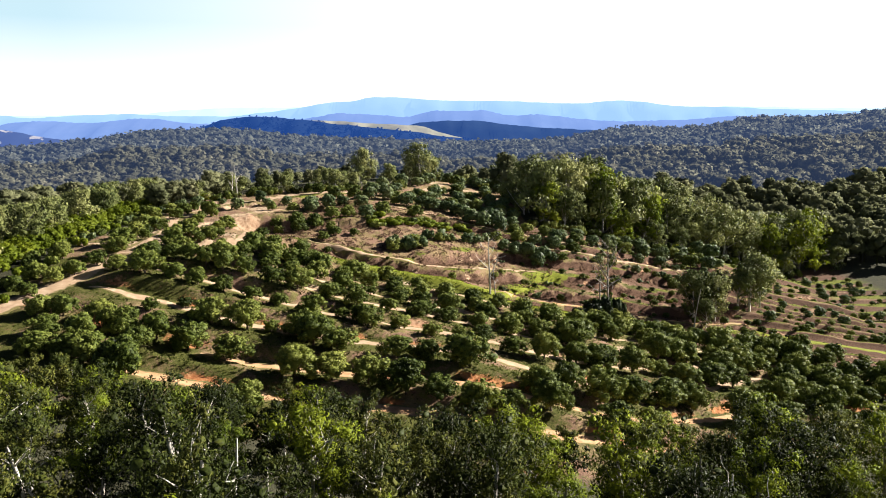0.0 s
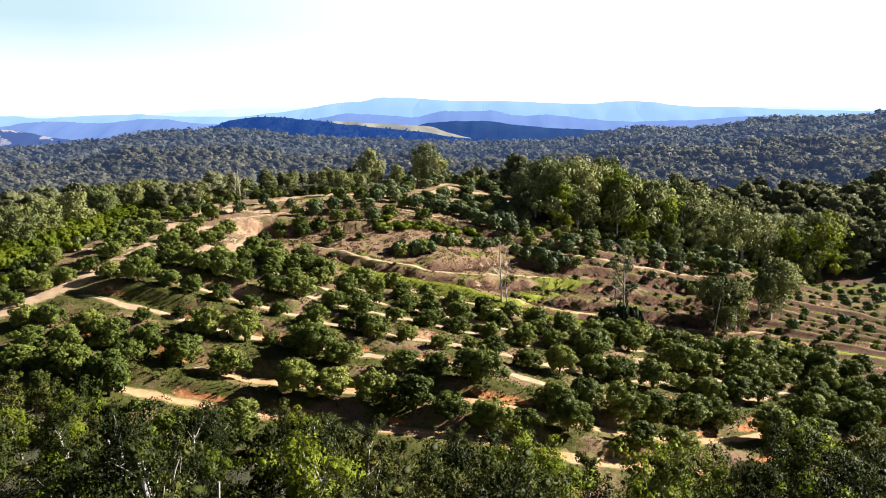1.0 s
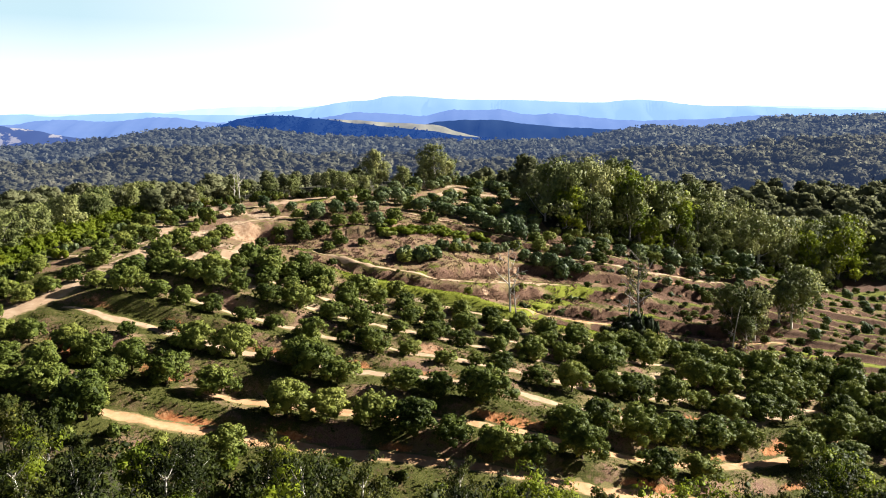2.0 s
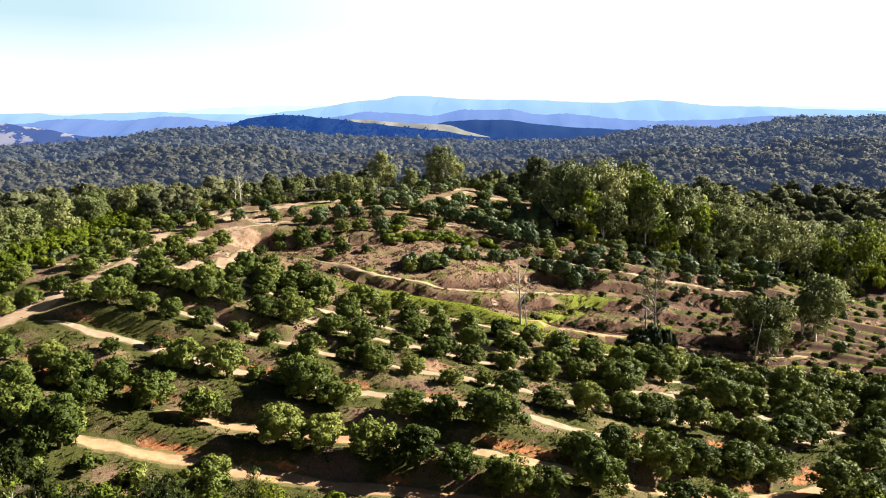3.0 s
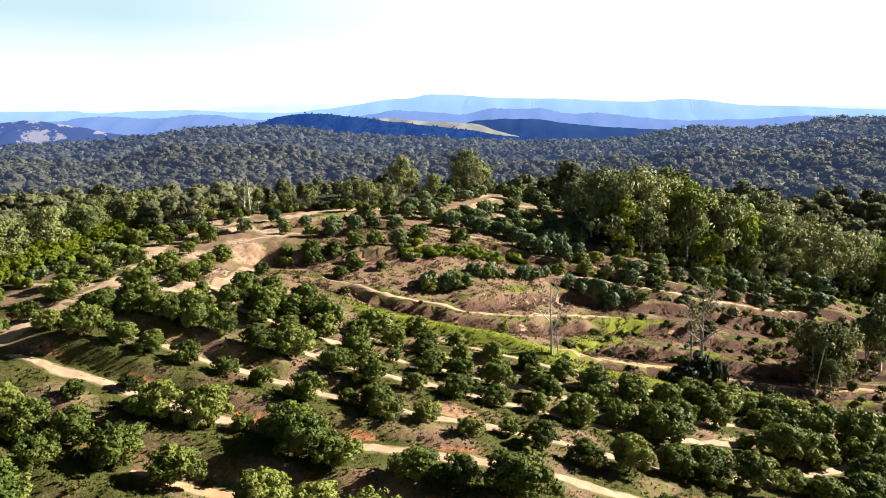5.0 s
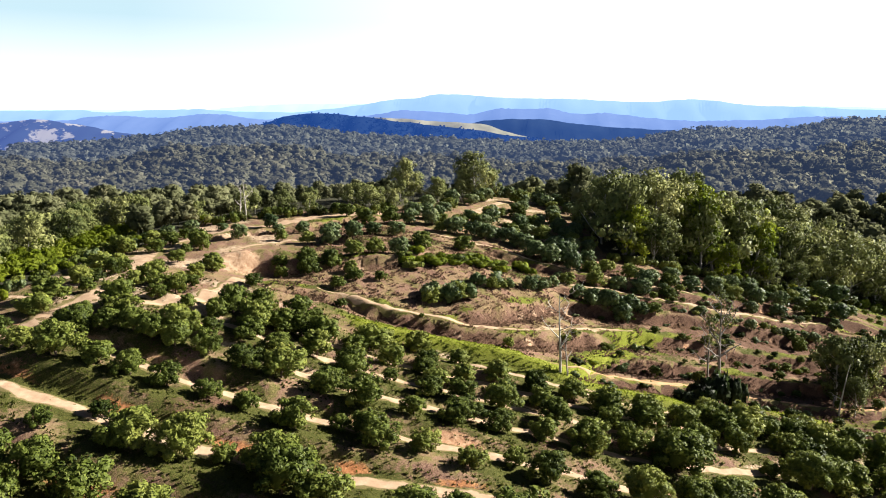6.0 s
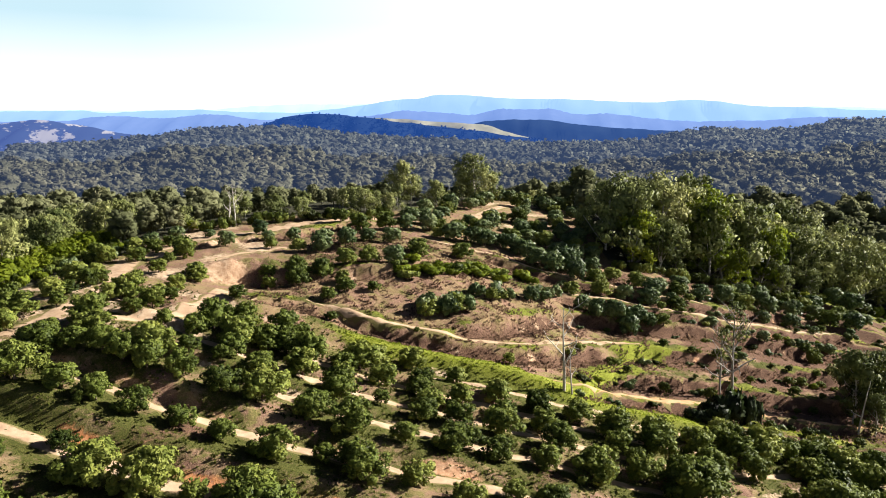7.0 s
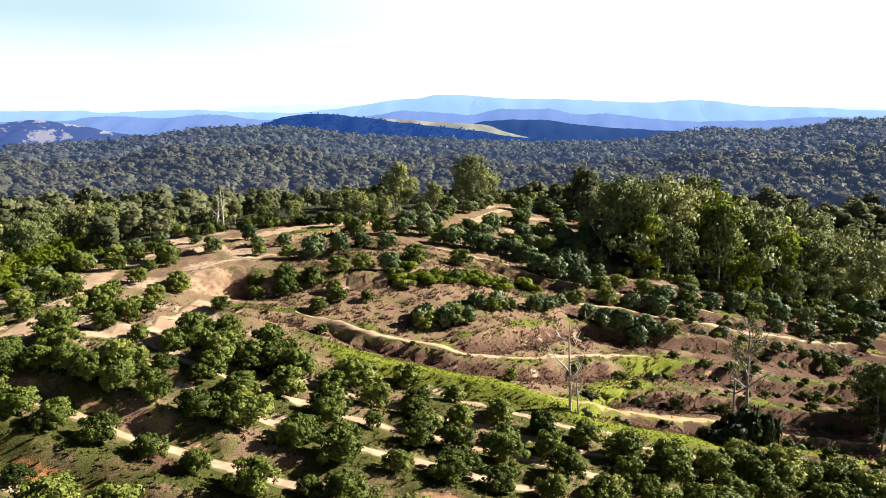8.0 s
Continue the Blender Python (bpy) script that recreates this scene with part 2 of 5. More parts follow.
# ---- the lie of the land ----
HILL = (-1.86, 6.71, -0.17, -0.4, -11.07, 0.62, 1.01, -2.41, -1.62, 1.02)
KNOLLS = ((-7, 181, 15, 3.28), (-48, 140, 18, 3.6), (22, 173, 14, -2.59), (-28, 103, 12, -0.31),
          (55, 181, 18, -3.83), (42, 206, 15, 2.7), (8, 110, 14, 3.1), (-12, 163, 12, -2.98))
TERRACES = (84.0, 97.0, 105.5, 117.0, 127.0, 136.0, 142.5, 148.0, 154.0, 165.0, 172.0, 179.0, 185.5, 192.0, 199.0, 207.0, 216.0, 225.0, 234.0, 243.0, 252.0)
# benches above the orchard: the line of each outer edge and the fall of the bank below it
LEDGES = (
    (((-25, 166.8), (-21.2, 166.2), (-16.9, 165.3), (-12, 164.9), (-5, 164.8), (0, 165.6), (4.3, 166.3), (10.2, 169.7), (17.8, 176.5), (23.9, 181.4), (33, 186), (39.2, 187.6), (46.3, 188.9), (54, 191.4), (66, 196), (84, 203)), 2.3),
    (((-6, 166.5), (0.1, 169.8), (4.4, 174), (8, 178.3), (11.5, 183.3), (17, 188), (27.4, 191.7), (30, 192.7), (39.5, 196.8), (46, 198.5), (59, 202.7), (64, 204.6), (82, 212)), 2.5),
    (((16, 165), (19.9, 169.5), (24.4, 173.4), (31, 176.2), (40, 180), (46.7, 181), (57, 184.2), (65, 187), (84, 194)), 2.2),
    (((12, 191), (19, 196.1), (25.6, 198.1), (32, 198.5), (38.3, 199.3), (46.6, 202.4), (58.4, 208.4), (75, 218.6), (90, 225)), 1.7),
    (((-2, 207.2), (5.9, 205.2), (11, 203.6), (21, 203.7), (32, 203.1), (37, 203.8), (47, 207.7), (61, 219), (78, 228.5)), 1.8),
    (((12, 159.5), (20, 162.8), (29, 166.6), (38, 170.8), (52, 174.4), (64, 177.4), (82, 184.4)), 1.7),
    (((-40, 174.6), (-36.8, 176.2), (-31.5, 176.8), (-26.6, 179.2), (-21.5, 181.7), (-15.3, 183.7), (-9.3, 190.8), (-4, 196)), 2.0),
    (((-32, 196), (-27.1, 194.9), (-20.5, 192.7), (-10.9, 197.1), (-7.7, 202.4)), 1.6),
    (((-38, 161.4), (-35.6, 162.6), (-30.6, 164.4), (-23.6, 165.8), (-18, 165)), 1.2),
    (((-50, 151), (-47.6, 153.2), (-44.7, 155.9), (-41.9, 160.1)), 2.0),
    (((-57, 187.5), (-50.9, 195), (-45.6, 198.6), (-37.7, 206), (-30.8, 216.4), (-20.1, 226)), 1.3),
    (((46, 167), (56, 169), (66, 172), (84, 178)), 1.5),
)
rng = np.random.default_rng(7)


def ledge_field(x, y):
    """Signed distance to each bench edge (uphill positive), with a weight that fades at its ends."""
    for line, fall in LEDGES:
        best = np.full(x.shape, 1e9)
        sign = np.zeros(x.shape)
        for (ax, ay), (bx, by) in zip(line[:-1], line[1:]):
            dx, dy = bx - ax, by - ay
            f = np.clip(((x - ax) * dx + (y - ay) * dy) / (dx * dx + dy * dy), 0, 1)
            d = np.hypot(x - ax - dx * f, y - ay - dy * f)
            side = np.sign(dx * (y - ay) - dy * (x - ax))
            sign = np.where(d < best, side, sign)
            best = np.minimum(best, d)
        x0, x1 = line[0][0], line[-1][0]
        yield best * sign, fall, smooth(x0, x0 + 5, x) * (1 - smooth(x1 - 8, x1, x))


def ledge_zone(x, s):
    """Where the upper benches replace the even terraces of the orchard."""
    return smooth(160, 166, s) * smooth(-62, -56, x) * (1 - smooth(72, 88, x))


def ledges(x, y):
    z = np.zeros(x.shape)
    near = (x > -60) & (x < 95) & (y > 150) & (y < 240)
    xs, ys = x[near], y[near]
    if not len(xs):
        return z
    wob = 0.35 * waves(xs, ys, 6, 51) + 0.25 * waves(xs, ys, 2.2, 52) + 0.2 * waves(xs, ys, 1.3, 55)
    r = 0
    for d, fall, w in ledge_field(xs, ys):
        d = d + wob
        r = r + w * fall * (0.85 + 0.25 * waves(xs, ys, 16, 53)) * 0.68 * np.tanh(d / 0.4) * np.exp(-np.abs(d) / 3.3)
    z[near] = r
    return z


def ledge_cover(x, y):
    """How far each place lies on a bank face, and on a bench."""
    face, bench = np.zeros(x.shape), np.zeros(x.shape)
    near = (x > -60) & (x < 95) & (y > 150) & (y < 240)
    xs, ys = x[near], y[near]
    if len(xs):
        wob = 0.35 * waves(xs, ys, 6, 51) + 0.25 * waves(xs, ys, 2.2, 52) + 0.2 * waves(xs, ys, 1.3, 55)
        for d, fall, w in ledge_field(xs, ys):
            d = d + wob
            face[near] = np.maximum(face[near], w * smooth(-3.0, -1.4, d) * (1 - smooth(-0.1, 0.5, d)))
            bench[near] = np.maximum(bench[near], w * smooth(0.1, 0.7, d) * (1 - smooth(2.2, 4.2, d)))
    return face, bench


def smooth(a, b, v):
    f = np.clip((v - a) / (b - a), 0, 1)
    return f * f * (3 - 2 * f)


def hill(x, y):
    """The smooth orchard hill."""
    cx, cy = np.clip(x, -110, 125), np.clip(y, 88, 300)
    u, v = cx / 50, (cy - 170) / 50
    z, k = 0, 0
    for i in range(4):
        for j in range(4 - i):
            z = z + HILL[k] * u ** i * v ** j
            k += 1
    for a, b, s, g in KNOLLS:
        z = z + g * np.exp(-((cx - a) ** 2 + (cy - b) ** 2) / (2 * s * s))
    return z


def bend(x, y):
    """How far the terraces swing uphill at either end."""
    k = 1 - 0.65 * smooth(150, 205, y)
    return k * (0.0095 * np.clip(x - 12, 0, 50) ** 2 + 0.004 * np.clip(-20 - x, 0, 40) ** 2)


def stepped(x, y):
    """y moved to and fro so that the slope falls in benches and banks."""
    b = bend(x, y)
    s = y - b
    r = s.copy()
    for lo, hi in zip(TERRACES[:-1], TERRACES[1:]):
        f = (s - lo) / (hi - lo)
        g = 0.12 * f + 0.88 * smooth(0.14, 0.46, f)
        r = np.where((f >= 0) & (f < 1), lo + (hi - lo) * g, r)
    w = smooth(84, 96, s) * (1 - smooth(205, 218, s) * (1 - smooth(55, 75, x) * (1 - smooth(240, 252, s)))) * smooth(-64, -40, x) * (1 - smooth(125, 150, x)) * (1 - ledge_zone(x, s))
    return b + s + (r - s) * w


def banks(x, y):
    """Extra height of the terrace edges, sharpest on the open terraces."""
    s = y - bend(x, y)
    r = np.zeros_like(s)
    for lo, hi in zip(TERRACES[:-1], TERRACES[1:]):
        f = (s - lo) / (hi - lo)
        r = np.where((f >= 0) & (f < 1), smooth(0.12, 0.36, f) - smooth(0.36, 1.0, f), r)
    amp = (0.7 + 1.0 * smooth(158, 168, s) * smooth(8, 22, x)) * np.clip(0.75 + 0.5 * waves(x, y, 24, 41), 0.2, 1.3) * (1 - 0.45 * np.exp(-((x + 5) / 24) ** 2 - ((y - 178) / 16) ** 2))
    return amp * r * smooth(88, 97, s) * (1 - smooth(203, 214, s) * (1 - smooth(55, 75, x) * (1 - smooth(240, 252, s)))) * smooth(-60, -38, x) * (1 - smooth(120, 145, x)) * (1 - ledge_zone(x, s))


def waves(x, y, size, seed):
    """Cheap smooth unevenness from a few crossed sines."""
    q = np.random.default_rng(seed)
    z = 0
    for _ in range(7):
        a, p, k = q.uniform(0, 6.283), q.uniform(0, 6.283), q.uniform(0.6, 1.7) / size
        z = z + np.sin((x * math.cos(a) + y * math.sin(a)) * k * 6.283 + p)
    return z / 4


RIDGE = ((-0.747, -0.0376), (-0.563, -0.0324), (-0.489, -0.0272), (-0.437, -0.0214), (-0.379, -0.0125), (-0.327, -0.0096), (-0.268, -0.0081), (-0.231, -0.0110), (-0.194, -0.0155), (-0.150, -0.0191), (-0.106, -0.0214), (-0.047, -0.0221), (0.026, -0.0258), (0.100, -0.0258), (0.174, -0.0221), (0.211, -0.0140), (0.247, -0.0081), (0.306, -0.0088), (0.365, -0.0066), (0.387, 0.0000), (0.417, 0.0052), (0.505, 0.0044), (0.542, 0.0074), (0.571, 0.0133), (0.592, 0.0169), (0.689, 0.0199))   # bearing and slope of the wooded skyline behind the orchard


def far_land(x, y):
    """Wooded valley beyond the orchard, rising to a ridge, then falling to the plain."""
    reach = np.maximum(y, 1.0)
    crest = 29.6 + np.interp(x / reach, [r[0] for r in RIDGE], [r[1] for r in RIDGE]) * 1150 - 15.5
    rise = np.clip((y - 330) / 830, 0, 1) ** 0.85
    roll_ = 4.5 * waves(x, y, 170, 3) + 2.5 * waves(x, y, 70, 4)
    z = (-21 + roll_) * (1 - rise) + (crest + 0.35 * roll_ * (1 - smooth(950, 1130, y))) * rise
    back = smooth(1190, 1550, y)
    return z * (1 - back) + back * -90


def height(x, y):
    x, y = np.asarray(x, float), np.asarray(y, float)
    near = (1 - smooth(270, 420, y)) * smooth(-230, -95, x) * (1 - smooth(130, 260, x))
    z = near * (hill(x, stepped(x, y)) + banks(x, y) + ledges(x, y)) + (1 - near) * far_land(x, y)
    open_land = (1 - smooth(230, 280, y))
    across = ((y - 174.5) * 16 - (x + 39) * 8) / 17.9
    z = z + 2.0 * np.tanh(across / 1.0) * np.exp(-((x + 39.5) / 7) ** 2 - ((y - 174.5) / 6) ** 2)
    scar = np.exp(-((x + 40) / 7) ** 2 - (across / 2.4) ** 2)
    z = z + scar * (0.45 * waves(x, y, 2.6, 61) + 0.2 * waves(x, y, 1.3, 62))
    return z + 0.16 * waves(x, y, 5.5, 11) * open_land + 0.07 * waves(x, y, 1.9, 12) * open_land


def height_at(x, y):
    return float(height(np.array([x]), np.array([y]))[0])


# ---- mesh helpers ----
def raw_mesh(name, verts, faces, mats, shade=False, index=None):
    """A mesh from arrays: verts (n, 3) and faces (m, 3) or (m, 4)."""
    me = bpy.data.meshes.new(name)
    verts, faces = np.asarray(verts, np.float32), np.asarray(faces, np.int32)
    k = faces.shape[1]
    me.vertices.add(len(verts))
    me.vertices.foreach_set("co", verts.ravel())
    me.loops.add(faces.size)
    me.loops.foreach_set("vertex_index", faces.ravel())
    me.polygons.add(len(faces))
    me.polygons.foreach_set("loop_start", np.arange(0, faces.size, k, dtype=np.int32))
    for m in mats:
        me.materials.append(m)
    if index is not None:
        me.polygons.foreach_set("material_index", np.asarray(index, np.int32))
    me.polygons.foreach_set("use_smooth", np.full(len(faces), shade))
    me.update(calc_edges=True)
    return me


def child(name, data, parent, label=""):
    ob = new(name, data)
    ob.parent = parent
    return tagged(ob, label)


def ball():
    """A small sphere of 42 points."""
    bm = bmesh.new()
    bmesh.ops.create_icosphere(bm, subdivisions=2, radius=1.0)
    v = np.array([p.co[:] for p in bm.verts])
    f = np.array([[p.index for p in q.verts] for q in bm.faces])
    bm.free()
    return v, f


def rough_ball():
    bm = bmesh.new()
    bmesh.ops.create_icosphere(bm, subdivisions=1, radius=1.0)
    v = np.array([p.co[:] for p in bm.verts])
    f = np.array([[p.index for p in q.verts] for q in bm.faces])
    bm.free()
    return v, f


BALL, ROUGH = ball(), rough_ball()


def leaf_cards(q, centres, radii, count, size, flat=0.9, droop=0.0, corners=4, slim=0.42, loose=0.55):
    """Small pointed leaf sprays laid loosely over a set of round clumps; each spray is one four-cornered blade."""
    radii = np.asarray(radii, float)
    centres = np.asarray(centres, float)
    pick = q.choice(len(radii), count, p=radii ** 2 / (radii ** 2).sum())
    d = q.normal(size=(count, 3))
    d[:, 2] += 0.25
    d /= np.linalg.norm(d, axis=1)[:, None]
    p = centres[pick] + d * radii[pick, None] * q.uniform(0.78, 1.12, (count, 1)) * np.array([1, 1, flat])
    nrm = d + loose * q.normal(size=(count, 3))
    t = np.cross(nrm, q.normal(size=(count, 3)))
    t[:, 2] -= droop
    t /= np.linalg.norm(t, axis=1)[:, None]
    b = np.cross(nrm, t)
    b /= np.linalg.norm(b, axis=1)[:, None]
    s = size * q.uniform(0.6, 1.35, (count, 1))
    if corners == 3:
        v = np.stack([p + t * s * 0.7, p - t * s * 0.45 + b * s * slim, p - t * s * 0.45 - b * s * slim], 1).reshape(-1, 3)
        return v, np.arange(count * 3).reshape(-1, 3), np.repeat(d, 3, axis=0)
    lift = nrm / np.linalg.norm(nrm, axis=1)[:, None] * s * 0.14
    v = np.stack([p - t * s * 0.6, p + b * s * 0.36 + lift, p + t * s * 0.6, p - b * s * 0.36 + lift], 1).reshape(-1, 3)
    return v, np.arange(count * 4).reshape(-1, 4), np.repeat(d, 4, axis=0)


def clump_cores(q, centres, radii, fill=0.8, flat=0.9, shape=BALL):
    """The dense twiggy inside of each clump, so that no light falls straight through."""
    vs, fs, ns, k = [], [], [], 0
    for c, r in zip(centres, radii):
        bv, bf = shape
        w = bv * (1 + (0.16 if len(bv) > 20 else 0.26) * q.normal(size=(len(bv), 1)))
        vs.append(w * r * fill * np.array([1, 1, flat]) + np.asarray(c))
        fs.append(bf + k)
        ns.append(bv)
        k += len(bv)
    return np.concatenate(vs), np.concatenate(fs), np.concatenate(ns)


def outward(me, v, d):
    """Stores which way the leaves of a clump face: out of the clump, and out of the crown."""
    mid = v.mean(axis=0)
    c = v - mid
    c = c / np.maximum(np.linalg.norm(c, axis=1), 1e-6)[:, None]
    w = d * 0.7 + c * 0.45
    w = w / np.maximum(np.linalg.norm(w, axis=1), 1e-6)[:, None]
    me.attributes.new("outward", "FLOAT_VECTOR", "POINT").data.foreach_set("vector", w.astype(np.float32).ravel())
    return me


def crown_mesh(name, q, centres, radii, count, size, mat, flat=0.9, droop=0.0, fill=0.8, shape=BALL, corners=4, slim=0.42, every=1):
    v, f, d = leaf_cards(q, centres, radii, count, size, flat, droop, corners, slim)
    if corners == 4:
        f = np.concatenate([f[:, [0, 1, 2]], f[:, [0, 2, 3]]])
    cv, cf, cd = clump_cores(q, [centres[0], *centres[1::every]], [radii[0], *radii[1::every]], fill, flat, shape)
    v, d = np.concatenate([v, cv]), np.concatenate([d, cd])
    return outward(raw_mesh(name, v, np.concatenate([f, cf + len(v) - len(cv)]), [mat]), v, d)


def tubes(paths, sides=6):
    """Tapered round limbs: each path is a list of (point, radius)."""
    vs, fs, k = [], [], 0
    for path in paths:
        for i, (p, r) in enumerate(path):
            a = Vector(path[min(i + 1, len(path) - 1)][0]) - Vector(path[max(i - 1, 0)][0])
            a.normalize()
            u = a.orthogonal().normalized()
            w = a.cross(u)
            for s in range(sides):
                g = 6.28318 * s / sides
                vs.append(Vector(p) + (u * math.cos(g) + w * math.sin(g)) * r)
        for i in range(len(path) - 1):
            for s in range(sides):
                a, b = k + i * sides + s, k + i * sides + (s + 1) % sides
                fs.append((a, b, b + sides, a + sides))
        k += len(path) * sides
    return np.array([v[:] for v in vs]), np.array(fs)


def limb(q, start, way, length, r0, r1, steps=5, wander=0.12, rise=0.05):
    p, d, out = Vector(start), Vector(way).normalized(), []
    for i in range(steps + 1):
        out.append((p.copy(), r0 + (r1 - r0) * i / steps))
        d = (d + Vector(q.normal(size=3)) * wander + Vector((0, 0, rise))).normalized()
        p = p + d * (length / steps)
    return out


# ---- the ground: one sheet to the horizon ----
def steps_out(a, b, fine, far_lo, far_hi, grow=1.1):
    mid = list(np.arange(a, b + fine, fine))
    lo, s = [a], fine
    while lo[-1] > far_lo:
        s *= grow
        lo.append(lo[-1] - s)
    hi, s = [mid[-1]], fine
    while hi[-1] < far_hi:
        s *= grow
        hi.append(hi[-1] + s)
    return np.array(lo[:0:-1] + mid + hi[1:])


def polyline(points, step=1.2):
    """A smooth line through points of the plan."""
    p = [np.array(points[0]) * 2 - np.array(points[1])] + [np.array(k, float) for k in points] + [np.array(points[-1]) * 2 - np.array(points[-2])]
    out = []
    for i in range(1, len(p) - 2):
        k = max(2, int(np.linalg.norm(p[i + 1] - p[i]) / step))
        for f in np.arange(k) / k:
            out.append(0.5 * (2 * p[i] + (p[i + 1] - p[i - 1]) * f + (2 * p[i - 1] - 5 * p[i] + 4 * p[i + 1] - p[i + 2]) * f * f
                              + (3 * p[i] - p[i - 1] - 3 * p[i + 1] + p[i + 2]) * f ** 3))
    out.append(p[-2])
    return np.array(out)


def terrace_line(level, x0, x1):
    xs = np.arange(x0, x1, 1.2)
    ys = np.full_like(xs, level)
    for _ in range(6):
        ys = level + bend(xs, ys)
    return np.stack([xs, ys + 0.35 * waves(xs, ys, 14, int(level))], 1)


TRACKS = [  # line, width, material, label
    (terrace_line(97.0, -44, 38), 3.0, CLAY, "bare orange clay track along the lowest terrace"),
    (terrace_line(105.5, -33, 62), 2.3, CLAY, "narrow clay track between two orchard rows"),
    (terrace_line(117.0, -55, 72), 2.5, DIRT, "pale dirt track branching off the main road"),
    (terrace_line(127.0, -47, 64), 1.8, DIRT, "pale dirt track between two orchard rows"),
    (terrace_line(136.0, -28, 58), 1.8, DIRT, "pale dirt track between two orchard rows"),
    (terrace_line(142.5, -37, 52), 1.8, DIRT, "pinkish dirt track between two orchard rows"),
    (terrace_line(148.0, -34, 48), 1.7, DIRT, "narrow dirt track between two orchard rows"),
    (terrace_line(154.0, -8, 38), 1.2, DIRT, "faint dirt track below a grass strip"),
    (polyline([(-66.5, 107.5), (-61.7, 117.8), (-59.8, 122.0), (-57.6, 126.2), (-55.8, 130.5), (-53.5, 137), (-52.5, 146), (-53.5, 157), (-59, 172), (-60, 186), (-54, 196.8), (-46, 203), (-40, 214), (-28, 224), (-14, 229)]),
     5.4, DIRT, "wide sandy farm road winding up the hill"),
    (polyline([(-53, 141), (-45.3, 143.5), (-40, 149), (-38.6, 157), (-37.8, 165), (-36.6, 170.5)]), 3.6, DIRT, "sandy side track past a cut bank"),
    (polyline([(-47, 179), (-44, 186), (-38, 192), (-30, 196)]), 1.6, DIRT, "narrow pale track along a cut bank"),
    (polyline([(-27, 167.2), (-20.3, 166.4), (-15.4, 166), (-10.1, 166.3), (-3.8, 166.6), (1.9, 167.8), (6.9, 170.0), (12.1, 174.4), (19.2, 180.4), (28.3, 186.6)]), 1.2, DIRT, "dirt track round the foot of a bare mound"),
    (polyline([(-12, 212), (-4.3, 211), (2.6, 209), (5.9, 206.8), (11.3, 205.2), (21.1, 205.3), (31.8, 204.8), (37.3, 205.4), (47, 209.4)]), 1.5, DIRT, "pale track across the upper slope"),
    (polyline([(15, 195), (19.1, 197.5), (25.6, 199.5), (31.9, 199.9), (38.3, 200.8), (46.6, 203.9), (51.4, 205.8), (58.4, 210), (68.6, 216.1), (77, 221)]), 1.7, DIRT, "pinkish dirt track along a terrace"),
    (polyline([(8, 160.6), (15.7, 162.4), (20.4, 164.8), (29.3, 168.5), (38.1, 172.8), (52, 176.2), (64, 179.2), (82, 186)]), 2.6, CLAY, "pinkish clay track below the terraces"),
    (polyline([(-4, 236), (-1.5, 249), (5, 268), (14, 285), (24, 296)]), 3.0, DIRT, "pink dirt track to the hilltop"),
]


EDGE_X = (-400, -67, -66, -62, -50, -20, -8, 0, 26, 28, 34, 48, 63, 88, 110, 139, 150, 400)
EDGE_Y = (96, 96, 150, 205, 213, 234, 255, 300, 300, 221, 223, 230, 237, 252, 262, 268, 272, 272)


def near_line(x, y, line):
    """Distance from each place to a line."""
    best = np.full(x.shape, 1e9)
    for a, b in zip(line[:-1:2], np.concatenate([line[2::2], line[-1:]])):
        ab = b - a
        f = np.clip(((x - a[0]) * ab[0] + (y - a[1]) * ab[1]) / max(ab @ ab, 1e-9), 0, 1)
        best = np.minimum(best, np.hypot(x - a[0] - ab[0] * f, y - a[1] - ab[1] * f))
    return best


